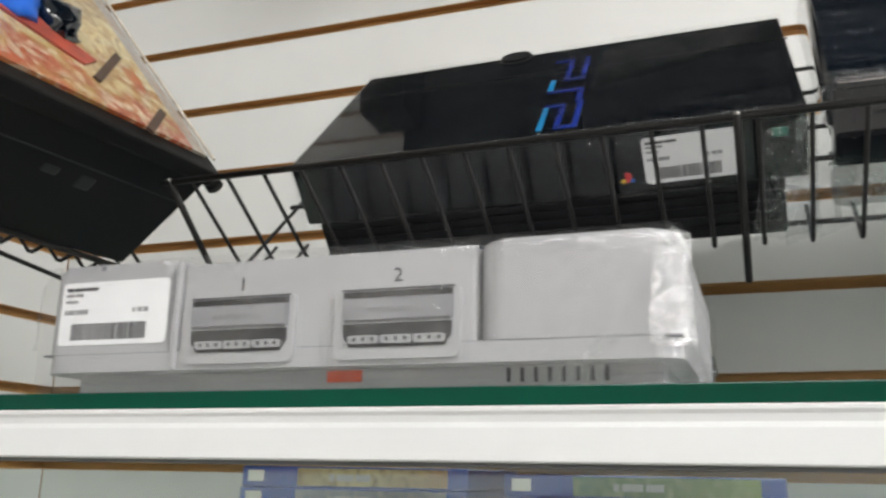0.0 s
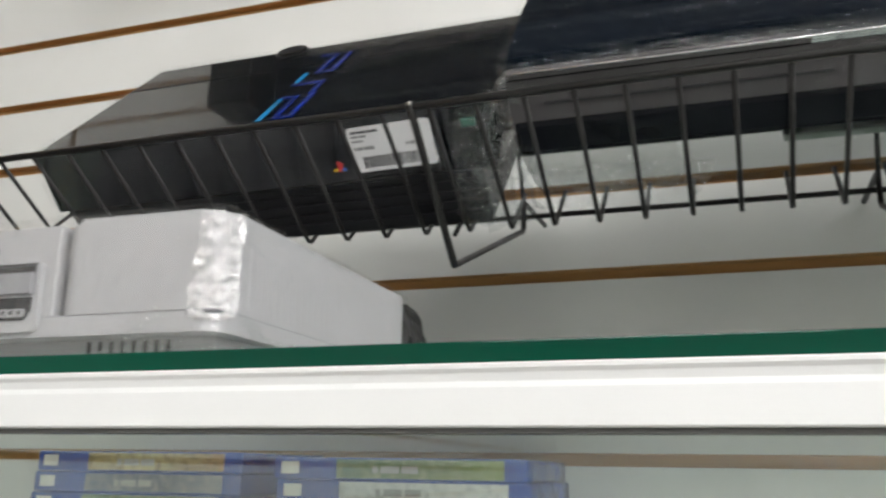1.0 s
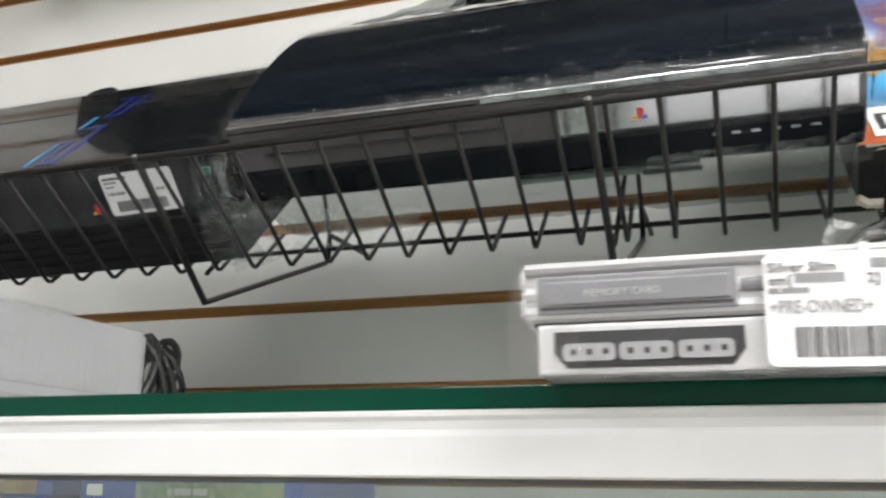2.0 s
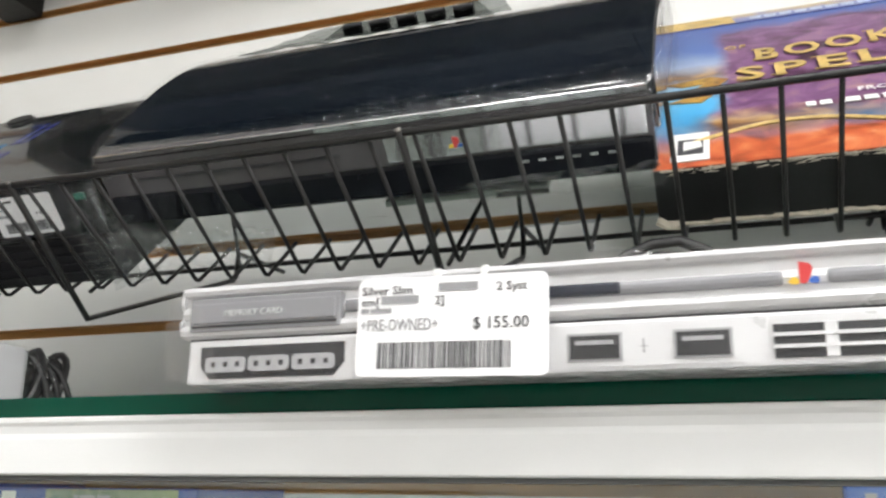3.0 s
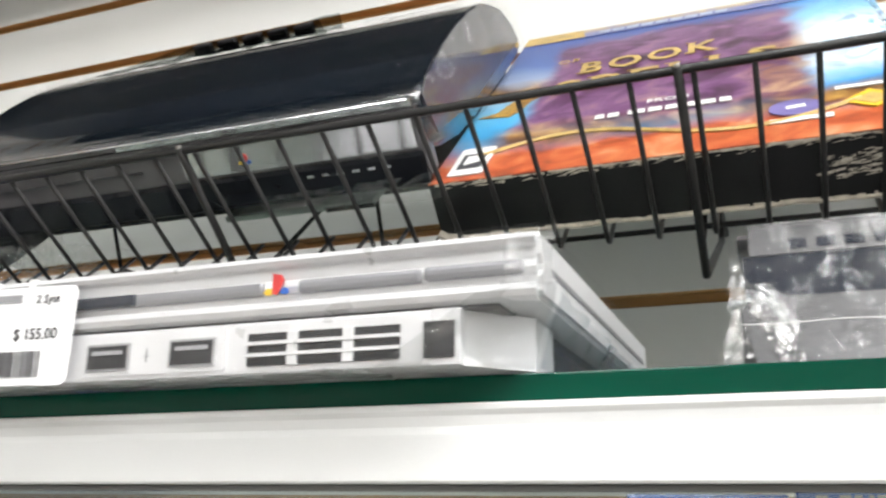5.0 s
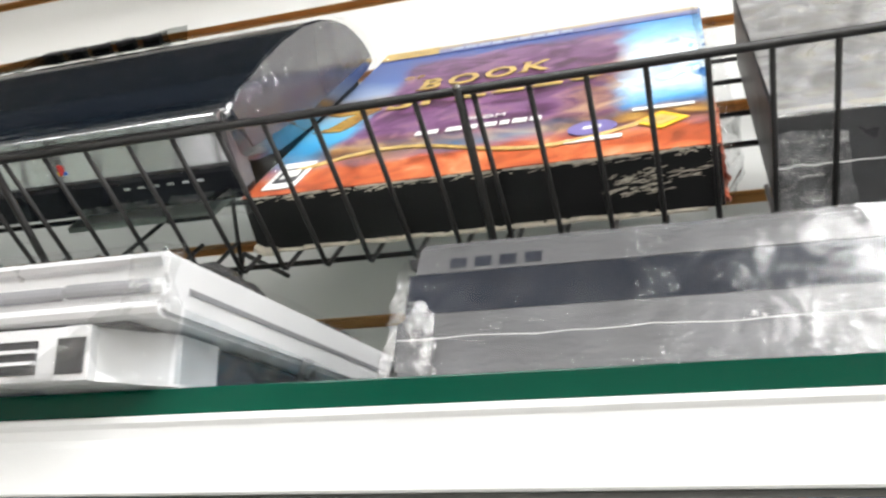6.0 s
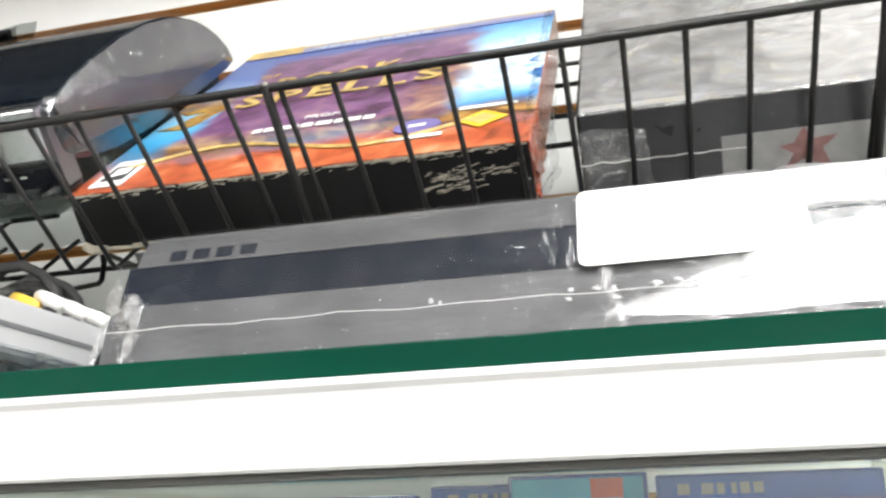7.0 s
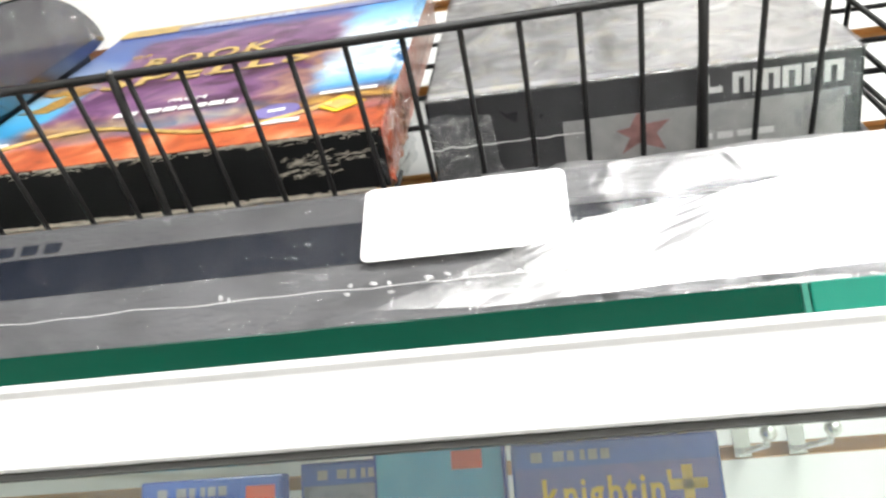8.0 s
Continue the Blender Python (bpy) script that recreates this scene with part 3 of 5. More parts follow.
def maker_mark(parent, m, s):
    """The little four-colour badge, as plain shapes."""
    mk = part("badge", upright([(x * s, z * s) for x, z in ((-0.14, 0.06), (0.10, 0.0), (0.36, 0.44), (0.40, 0.70), (0.28, 0.88), (-0.14, 0.98))], -0.0005, 0), RED, parent, "small red, yellow, green and blue badge")
    mk.matrix_basis = m
    for name, x0, x1, mt in (("badge_wing", -0.6, -0.15, YELLOW), ("badge_wing", -0.15, 0.2, GREEN), ("badge_wing", 0.2, 0.65, BLUE)):
        part(name, upright([(x0 * s, 0.14 * s), (x0 * s + 0.1 * s, 0.03 * s), (x1 * s - 0.08 * s, 0.0), (x1 * s, 0.12 * s), (x1 * s - 0.04 * s, 0.28 * s), (x0 * s + 0.2 * s, 0.34 * s)], -0.0003, 0), mt, mk)
    return mk


def loops(name, centre, rx, rz, turns, r, seed, material, parent, lean=0.3):
    """A coil of cable lying over itself."""
    rnd = random.Random(seed)
    pts = []
    for k in range(turns * 18 + 1):
        a = 2 * math.pi * k / 18
        q = 1 + 0.14 * math.sin(a * 0.37 + seed)
        pts.append((centre[0] + rx * q * math.cos(a), centre[1] + 0.012 * math.sin(a * 0.21 + seed) + lean * rz * math.sin(a), centre[2] + rz * q * math.sin(a) + 0.002 * rnd.random()))
    return part(name, tube([pts], r, 6), material, parent, smooth=True)


# ---- grey console on the glass shelf ----
def grey_console():
    c = empty("game_console", pose(0, 0.034, GLASS_Z), "grey plastic game console in clear shrink film on the glass shelf", "game console")
    D = 0.188
    part("base", box(0.008, 0.262, 0.012, D - 0.01, 0.0015, 0.0135, 0.002), GREY_ABS, c)
    for fx in (0.03, 0.235):
        for fy in (0.03, D - 0.03):
            part("foot", plate([(fx + 0.008 * math.cos(a * 0.6283), fy + 0.008 * math.sin(a * 0.6283)) for a in range(10)], 0.0, 0.0025), PORT_BLACK, c)
    part("lower_shell", plate(rounded(-0.003, 0.270, 0.0, D, 0.010), 0.0120, 0.0196), GREY_ABS, c)
    part("left_block", plate(rounded(-0.003, 0.0640, 0.0004, D, 0.008), 0.0200, 0.0590, 0.0020), GREY_ABS, c)
    part("corner_rib", box(0.0640, 0.0672, -0.0012, D, 0.0122, 0.0585, 0.0012), GREY_ABS, c, "raised rib beside the port panel")
    part("middle_block", plate(rounded(0.0675, 0.1960, 0.0006, D, 0.0008), 0.0200, 0.0562, 0.0015), GREY_ABS, c)
    part("right_block", plate(rounded(0.1966, 0.270, 0.0, D, 0.010, 6), 0.0200, 0.0577, 0.0020), GREY_ABS, c)
    part("lid", plate([(0.132 + 0.064 * math.cos(a * math.pi / 24), 0.098 + 0.080 * math.sin(a * math.pi / 24)) for a in range(48)], 0.0555, 0.0585, 0.002), GREY_ABS, c, "round disc lid")
    part("seam", box(-0.0028, 0.2698, 0.0006, D - 0.001, 0.0194, 0.0201), GREY_DARK, c)
    part("front_nick", box(0.024, 0.026, -0.0002, 0.004, 0.0565, 0.0593), GREY_DARK, c)
    for k, x0 in enumerate((0.0738, 0.1426)):
        w = 0.0462
        port = part("port_panel", upright(rounded(x0 - 0.003, x0 + w + 0.002, 0.0140, 0.0418, 0.003), -0.0016, 0.002, 0.0006), GREY_ABS, c, "controller and memory port panel")
        part("panel_edge", box(x0, x0 + w, -0.0020, -0.0014, 0.0404, 0.0411), INK, port)
        # flat dark plates put the slot's depth and its shade into colour
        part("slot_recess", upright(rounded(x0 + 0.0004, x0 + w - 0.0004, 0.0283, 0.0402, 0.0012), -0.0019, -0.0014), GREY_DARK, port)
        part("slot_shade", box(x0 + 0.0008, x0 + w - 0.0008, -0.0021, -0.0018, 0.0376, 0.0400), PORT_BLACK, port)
        part("slot_door", box(x0 + 0.0016, x0 + w - 0.0014, -0.0030, -0.0018, 0.0288, 0.0372, 0.0004), GREY_MID, port, "hinged memory card door")
        lettering("print", "MEMORY CARD", 0.0030, INK_GREY, port, pose(x0 + 0.0115, -0.0031, 0.0318) @ FACE, 1.05)
        pts = [(x0 + 0.001, 0.0276), (x0 + w - 0.001, 0.0276), (x0 + w - 0.001, 0.0225), (x0 + w - 0.004, 0.0185), (x0 + 0.004, 0.0185), (x0 + 0.001, 0.0225)]
        part("controller_port", upright(pts, -0.0020, -0.0010), PORT_BLACK, port, "dark controller socket")
        for g in range(3):
            gx = x0 + 0.0035 + g * 0.0134
            part("pin_block", upright(rounded(gx, gx + 0.0125, 0.0198, 0.0230, 0.0010, 3), -0.0028, -0.0018), PIN_GREY, port)
            part("pin_holes", bars([(gx + 0.002 + q * 0.0038, gx + 0.0032 + q * 0.0038, 0.0208, 0.0222) for q in range(3)], -0.0028, 0.0001), PORT_BLACK, port)
        lettering("print", str(k + 1), 0.0078, INK, c, pose(x0 + 0.0205, 0.0004, 0.0440) @ FACE, 1.0)
    # slits along the foot of the front and ribs of the side
    for q in range(8):
        part("vent_slit", box(0.205 + q * 0.0052, 0.2064 + q * 0.0052, 0.0113, 0.0125, 0.0058, 0.0112), PORT_BLACK, c)
    for q in range(26):
        part("side_rib", box(0.2698, 0.2702, 0.020 + q * 0.0056, 0.0228 + q * 0.0056, 0.0225, 0.0475), GREY_ABS, c)
    part("base_sticker", box(0.131, 0.146, 0.0112, 0.0121, 0.0070, 0.0116), ORANGE, c, "torn orange sticker")
    price_sticker(c, pose(0.0045, 0.0002, 0.0238), 0.0562, 0.0278, 11)
    film_box("shrink_film", -0.0050, 0.2722, -0.0034, D + 0.002, 0.0010, 0.0604, c, FILM_SOFT, seed=3.0, wobble=0.0006)
    crumple("film_fold", [(0.2585, -0.0036, 0.016), (0.2732, 0.006, 0.016), (0.2732, 0.010, 0.056), (0.262, -0.0028, 0.056)], 48, 0.0009, c, 4.0, grain=260.0)
    crumple("film_fold", [(0.215, -0.002, 0.0005), (0.283, 0.055, 0.0005), (0.2725, 0.012, 0.020), (0.246, -0.004, 0.020)], 40, 0.0022, c, 8.0, FILM_GLOSS, grain=170.0)
    crumple("film_fold", [(0.274, 0.06, 0.0005), (0.286, 0.15, 0.0005), (0.2725, 0.15, 0.014), (0.2725, 0.05, 0.014)], 14, 0.003, c, 5.5)
    crumple("film_fold", [(-0.0085, 0.0, 0.024), (-0.004, -0.003, 0.024), (-0.004, -0.003, 0.052), (-0.0075, 0.0, 0.05)], 10, 0.003, c, 2.0)
    return c


grey_console()
cb = empty("cable_bundle", pose(0.250, 0.240, GLASS_Z), "coiled black power cables behind the grey console", "cable")
loops("cable", (0.0, 0.0, 0.031), 0.014, 0.0260, 5, 0.0026, 1.0, RUBBER, cb, 0.5)
loops("cable", (0.002, 0.010, 0.029), 0.015, 0.0240, 4, 0.0022, 2.3, RUBBER, cb, -0.4)
crumple("bag", [(-0.012, -0.008, 0.001), (0.020, -0.006, 0.001), (0.016, 0.006, 0.056), (-0.012, 0.006, 0.062)], 24, 0.006, cb, 6.0, FILM_CLEAR)


# ---- silver slim console ----
def slim_console():
    c = empty("game_console", pose(0.5504, -0.0152, GLASS_Z), "silver slim game console in shrink film overhanging the glass edge", "game console")
    W, D = 0.2301, 0.150
    part("base", box(0.004, 0.205, 0.0012, D - 0.012, 0.0005, 0.0128, 0.0008), SILVER_ABS, c, "lower front with ports and vents")
    part("base_side", plate([(0.205, 0.0012), (0.2118, 0.0012), (0.2118, 0.004), (0.224, 0.018), (0.224, 0.034), (0.205, 0.034)], 0.0005, 0.0128), SILVER_ABS, c)
    prof = [(D, 0.0135), (0.0024, 0.0135), (0.0006, 0.0142), (0.0, 0.0155), (0.0006, 0.0168), (0.0022, 0.0174), (0.0022, 0.0188), (0.0016, 0.0192), (0.0012, 0.0206), (0.0016, 0.0221), (0.0024, 0.0225), (0.0024, 0.0252), (0.0008, 0.0257), (0.0, 0.0268), (0.0008, 0.0281), (0.0022, 0.0285), (D - 0.002, 0.0285), (D, 0.027)]
    part("upper_shell", extrude(prof, 0.0, W, 0.0012), SILVER_ABS, c, "ridged silver upper shell")
    # ink-dark filler paints the shade between the two shells
    part("shadow_gap", box(0.003, W - 0.010, 0.003, D - 0.003, 0.0126, 0.0137), INK, c)
    part("front_groove", box(0.052, 0.1625, 0.0006, 0.0030, 0.0188, 0.0222, 0.0012), SILVER_DEEP, c)
    part("front_groove", box(0.1715, 0.203, 0.0006, 0.0030, 0.0188, 0.0222, 0.0012), SILVER_DEEP, c)
    part("eject_button", box(0.2032, 0.2262, 0.0002, 0.0030, 0.0190, 0.0224, 0.0012), SILVER_DEEP, c, "long grey button")
    part("power_window", box(0.1045, 0.1255, 0.0001, 0.0030, 0.0190, 0.0221, 0.0008), CHAR_GLOSS, c, "dark indicator window")
    for q in (0.078, 0.0905):
        part("lid_notch", box(q, q + 0.0018, -0.0003, 0.002, 0.0255, 0.0284), WHITE_INK, c)
    mem = part("memory_slot", box(0.0045, 0.0515, -0.0004, 0.003, 0.0150, 0.0245, 0.0005), SILVER_DEEP, c)
    part("slot_door", box(0.0060, 0.0500, -0.0010, 0.001, 0.0172, 0.0230, 0.0005), SILVER_DEEP, mem, "hinged memory card door")
    part("slot_edge", box(0.0055, 0.0505, -0.0006, 0.001, 0.0160, 0.0168), PORT_BLACK, mem)
    lettering("print", "MEMORY CARD", 0.0026, PIN_PALE, mem, pose(0.0160, -0.0011, 0.0190) @ FACE, 1.0)
    pts = [(0.0085, 0.0108), (0.0525, 0.0108), (0.0525, 0.0055), (0.0495, 0.0020), (0.0115, 0.0020), (0.0085, 0.0055)]
    port = part("controller_port", upright(pts, 0.0006, 0.0020), PORT_BLACK, c, "dark controller socket")
    for g in range(3):
        gx = 0.0105 + g * 0.0135
        part("pin_block", upright(rounded(gx, gx + 0.0125, 0.0036, 0.0078, 0.0012, 3), -0.0001, 0.0010), PIN_GREY, port)
        part("pin_holes", bars([(gx + 0.002 + q * 0.0038, gx + 0.0033 + q * 0.0038, 0.0050, 0.0064) for q in range(3)], -0.0001, 0.0001), PORT_BLACK, port)
    panel = part("usb_panel", upright(rounded(0.1105, 0.1530, 0.0016, 0.0115, 0.0006, 2), 0.0007, 0.0020), SILVER_ABS, c)
    for ux in (0.1122, 0.1372):
        usb = part("usb_port", box(ux, ux + 0.0132, 0.0002, 0.0016, 0.0028, 0.0096), PIN_GREY, panel, "open usb socket")
        part("usb_hole", box(ux + 0.0007, ux + 0.0125, 0.0000, 0.0006, 0.0034, 0.0090), PORT_BLACK, usb)
        part("usb_tongue", box(ux + 0.0020, ux + 0.0112, -0.0002, 0.0004, 0.0068, 0.0078), PIN_GREY, usb)
    part("usb_mark", bars([(0.1302, 0.1305, 0.0045, 0.0080), (0.1294, 0.1313, 0.0060, 0.0062)], 0.0007, 0.0001), SILVER_DEEP, panel)
    vent = part("vent", box(0.1592, 0.1978, 0.0006, 0.0022, 0.0022, 0.0098), PORT_BLACK, c, "dark cooling vent")
    for q in (0.1698, 0.1840):
        part("vent_post", box(q, q + 0.0028, 0.0002, 0.0012, 0.0020, 0.0100, 0.0002), SILVER_ABS, vent)
    for z in (0.0043, 0.0070):
        part("vent_bar", box(0.1590, 0.1980, 0.0000, 0.0010, z, z + 0.0008), SILVER_ABS, vent)
    part("grille", box(0.2035, 0.2105, 0.0006, 0.0022, 0.0020, 0.0100), PORT_BLACK, c)
    maker_mark(c, pose(0.1664, -0.0002, 0.0184), 0.0054)
    price_sticker(c, pose(0.0568, -0.0012, 0.0008) @ pose(0, 0, 0, 0, 1.2, 0), 0.0512, 0.0258, 21, True)
    part("side_groove", box(W - 0.0004, W + 0.0003, 0.01, D - 0.01, 0.0202, 0.0216), SILVER_DEEP, c)
    part("inner_tray", box(0.205, 0.2228, 0.0345, D - 0.012, 0.0006, 0.0125, 0.0006), CHAR_GLOSS, c, "dark glossy recess along the side")
    film_box("shrink_film", -0.0020, W + 0.0020, -0.0024, D + 0.002, 0.0004, 0.0300, c, FILM_TIGHT, seed=7.0, wobble=0.0006, r=0.003)
    crumple("film_fold", [(0.194, -0.002, 0.0004), (0.226, 0.012, 0.0004), (W + 0.003, 0.004, 0.0175), (0.2155, -0.0025, 0.0145)], 40, 0.0022, c, 1.5, FILM_CLEAR, grain=110.0)
    crumple("film_fold", [(0.2265, 0.012, 0.0004), (0.2265, 0.10, 0.0004), (W + 0.002, 0.14, 0.014), (W + 0.003, 0.004, 0.0155)], 40, 0.003, c, 3.5, FILM_HAZE, grain=60.0)
    crumple("film_fold", [(-0.0026, 0.0, 0.0006), (0.016, -0.003, 0.0004), (0.010, -0.003, 0.020), (-0.0022, -0.002, 0.024)], 14, 0.0012, c, 9.1, FILM_SOFT, grain=90.0)
    crumple("film_fold", [(0.02, -0.0025, -0.0002), (0.19, -0.0025, -0.0002), (0.19, 0.012, 0.0003), (0.02, 0.012, 0.0003)], 18, 0.0016, c, 2.2)
    crumple("film_fold", [(0.222, -0.003, 0.016), (W + 0.003, 0.001, 0.016), (W + 0.003, 0.002, 0.0295), (0.224, -0.002, 0.028)], 36, 0.0012, c, 6.2, FILM_CLEAR, grain=200.0)
    return c


slim_console()
av = empty("cable_bundle", pose(0.672, 0.158, GLASS_Z), "bagged black, yellow, white and red leads behind the slim console", "cable")
loops("cable", (0.0, 0.012, 0.042), 0.030, 0.034, 4, 0.0026, 0.4, RUBBER, av, 0.25)
loops("cable", (0.030, 0.020, 0.030), 0.040, 0.024, 3, 0.0024, 1.9, RUBBER, av, -0.2)
for mt, dx, dz in ((YELLOW, 0.024, 0.059), (WHITE_INK, 0.036, 0.059), (WHITE_INK, 0.048, 0.054), (WHITE_INK, 0.060, 0.049), (RED, 0.070, 0.043)):
    part("plug", tube([[(dx - 0.008, -0.006, dz + 0.003), (dx, -0.010, dz), (dx + 0.007, -0.011, dz - 0.0035)]], 0.0029, 10), mt, av, "coloured plug", True)
    part("lead", tube([[(dx - 0.008, -0.006, dz + 0.003), (dx - 0.024, 0.006, dz - 0.004), (dx - 0.030, 0.016, dz - 0.020), (dx - 0.020, 0.018, 0.006)]], 0.0011, 6), mt, av, "coloured lead", True)
crumple("bag", [(-0.045, -0.016, 0.002), (0.095, -0.016, 0.002), (0.088, -0.010, 0.040), (-0.03, -0.004, 0.082)], 20, 0.006, av, 7.7, FILM_SOFT, grain=70.0)


# ---- charcoal console at the end of the shelf ----
def charcoal_console():
    c = empty("game_console", pose(0.818, 0.0, GLASS_Z), "charcoal textured game console with glossy front band in film", "game console")
    W = 0.290
    face = [(0.0225, 0.003), (0.0298, 0.0175), (0.0312, 0.0203)]
    low = [(0.30, 0.002), (0.024, 0.002)] + face + [(0.30, 0.0203)]
    part("lower_shell", extrude(low, 0.0, W, 0.003), CHARCOAL, c, "brushed charcoal lower front")
    band = [(0.30, 0.0205), (0.0316, 0.0205), (0.0354, 0.0318), (0.30, 0.0318)]
    part("disc_band", extrude(band, 0.0012, W - 0.001), CHAR_BAND, c, "glossy dark disc slot band")
    top = [(0.30, 0.0320), (0.0356, 0.0320), (0.0384, 0.0372), (0.0404, 0.0402), (0.0436, 0.0422), (0.055, 0.0432), (0.29, 0.0462), (0.30, 0.045)]
    part("upper_shell", extrude(top, 0.0, W, 0.003), CHARCOAL, c, "brushed charcoal upper shell")
    tilt = pose(0.0120, 0.0364, 0.0331, 0, 0, 0) @ pose(0, 0, 0, -24, 0, 0)
    rects = [(k * 0.0066, k * 0.0066 + 0.0044, 0.0, 0.0032) for k in range(4)]
    mark = part("maker_bars", bars(rects, 0.0, 0.0004), CHAR_GLOSS, c, "four embossed dark bars")
    mark.matrix_basis = tilt
    price_sticker(c, pose(0.1182, 0.0291, 0.0198) @ pose(0, 0, 0, -24.6, 0, 0), 0.0500, 0.0232, 31, blank=True)
    b = extrude([(0.0208, 0.001), (0.0354, 0.0330), (0.0388, 0.0412), (0.050, 0.0448), (0.295, 0.048), (0.302, 0.044), (0.302, 0.001)], -0.002, W + 0.002, 0.004, cuts=60)
    for v in b.verts:
        p = v.co * 60
        v.co += Vector((0, -0.6, 0.8)) * 0.00004 * noise.noise(p)
    part("shrink_film", b, FILM_SHEEN, c, "clear tight shrink film", False)
    seam = [(0.0 + 0.0045 * k, 0.0262 - 0.0012 + 0.0004 * noise.noise(Vector((k * 0.7, 0, 0))), 0.0128 + 0.0009 * noise.noise(Vector((k * 0.31, 2, 0))) + 0.0004 * noise.noise(Vector((k * 1.3, 5, 0)))) for k in range(66)]
    part("film_seam", tube([seam], 0.00010, 5), WHITE_INK, c, "white welded seam of the film", True)
    # glossy flecks shaped to stand for lamp glints on the film's bubbles
    rnd = random.Random(8)
    for k in range(60):
        x = 0.055 + 0.165 * rnd.random() ** 0.42
        dz = rnd.gauss(0, 0.0011)
        wide, tall, lean = 0.0004 + 0.0008 * rnd.random() ** 2, 0.0003 + 0.0005 * rnd.random(), rnd.uniform(-0.3, 0.2)
        b = bmesh.new()
        bmesh.ops.create_icosphere(b, subdivisions=2, radius=1.0)
        for v in b.verts:
            v.co = Vector((v.co.x * wide * (1 + 0.5 * noise.noise(v.co * 1.7 + Vector((k, 0, 0)))), v.co.y * 0.0002, v.co.z * tall * (1 + 0.5 * noise.noise(v.co * 1.9 + Vector((0, k, 0)))) + v.co.x * wide * lean))
        fleck = part("film_glint", b, FILM_GLINT, c, "small glossy fleck placed as a glint on the film", True)
        fleck.location = (x, 0.0258 + 0.42 * dz, 0.0135 + dz)
    crumple("film_fold", [(-0.005, 0.028, 0.0006), (0.014, 0.0188, 0.0006), (0.0105, 0.0285, 0.021), (-0.001, 0.033, 0.029)], 48, 0.0014, c, 3.3, grain=330.0)
    crumple("film_fold", [(0.120, 0.0225, 0.006), (0.288, 0.021, 0.006), (0.290, 0.034, 0.038), (0.172, 0.032, 0.026)], 26, 0.0026, c, 12.3, FILM_SHEET, grain=28.0)
    crumple("film_fold", [(0.130, 0.0335, 0.030), (0.288, 0.0335, 0.028), (0.290, 0.052, 0.046), (0.13, 0.048, 0.0455)], 24, 0.0020, c, 14.9, FILM_SHEET, grain=26.0)
    return c


charcoal_console()


# ---- in the sloping basket: u along the wall, v up the floor, w off the floor ----
def black_console():
    c = empty("game_console", BIN @ pose(0.027, -0.0012, 0.0, 0, 0, 1.6), "black game console with blue letter shapes lying in the wire basket", "game console")
    W, D = 0.299, 0.172
    part("lower_shell", box(0.006, W - 0.012, 0.004, D, 0.0008, 0.034, 0.0012), BLACK_MATT, c)
    part("upper_shell", box(0.0, W, 0.0, D - 0.004, 0.036, 0.0775, 0.0015), BLACK_ABS, c, "glossy black upper shell")
    for z in (0.0405, 0.0460, 0.0515, 0.0570, 0.0625, 0.0680, 0.0735):
        part("front_rib", box(0.002, 0.190, -0.0012, 0.001, z, z + 0.0026, 0.0004), BLACK_ABS, c)
    for z in (0.006, 0.0125, 0.019, 0.0255):
        part("lower_rib", box(0.008, 0.284, 0.0026, 0.0046, z, z + 0.003), BLACK_MATT, c)
    part("disc_tray", box(0.193, 0.276, -0.0010, 0.001, 0.040, 0.0765, 0.0006), BLACK_ABS, c, "glossy disc tray front")
    part("button_panel", box(0.278, 0.2985, -0.0012, 0.001, 0.040, 0.0765, 0.0006), BLACK_ABS, c)
    part("eject_button", box(0.281, 0.289, -0.0026, -0.001, 0.062, 0.0665, 0.0006), GREEN, c, "small green lit button")
    part("maker_bars", bars([(0.2925, 0.2965, 0.046 + 0.006 * k, 0.0505 + 0.006 * k) for k in range(4)], -0.0012, 0.0004), CHROME, c, "pale bars of the maker's mark")
    part("top_step", box(0.0015, 0.30, 0.118, 0.1185, 0.0770, 0.0779), BLACK_MATT, c)
    part("rear_foot", plate([(0.118 + 0.013 * math.cos(a * 0.3927), 0.162 + 0.012 * math.sin(a * 0.3927)) for a in range(16)], 0.070, 0.0800, 0.002), BLACK_MATT, c)
    maker_mark(c, pose(0.2032, -0.0012, 0.0435), 0.0065)
    strokes = ([(0.156, 0.0095), (0.156, 0.047), (0.166, 0.047), (0.166, 0.0095), (0.1765, 0.0095), (0.1765, 0.049)],
               [(0.154, 0.0955), (0.154, 0.074), (0.1745, 0.074), (0.1745, 0.052)],
               [(0.152, 0.138), (0.1625, 0.138), (0.1625, 0.0965), (0.173, 0.0965), (0.173, 0.138)])
    for k, path in enumerate(strokes):
        for q, (a, e) in enumerate(zip(path, path[1:])):
            lo = (min(a[0], e[0]) - 0.0017, min(a[1], e[1]) - 0.0022)
            hi = (max(a[0], e[0]) + 0.0017, max(a[1], e[1]) + 0.0022)
            z = 0.0776 + 0.00008 * (q % 2)
            bright = k < 2 and q == 0
            part("blue_stroke", box(lo[0], hi[0], lo[1], hi[1], 0.0774, z + 0.0002), LOGO_CYAN if bright else LOGO_BLUE, c, "bright blue printed stroke" if bright else "deep blue printed stroke")
    price_sticker(c, pose(0.2135, -0.0014, 0.0415) @ pose(0, 0, 0, 0, -1.0, 0), 0.0500, 0.0275, 41)
    film_box("shrink_film", -0.002, W + 0.002, -0.0035, D + 0.001, 0.034, 0.0798, c, FILM_STREAK, seed=11.0, wobble=0.0003, r=0.003)
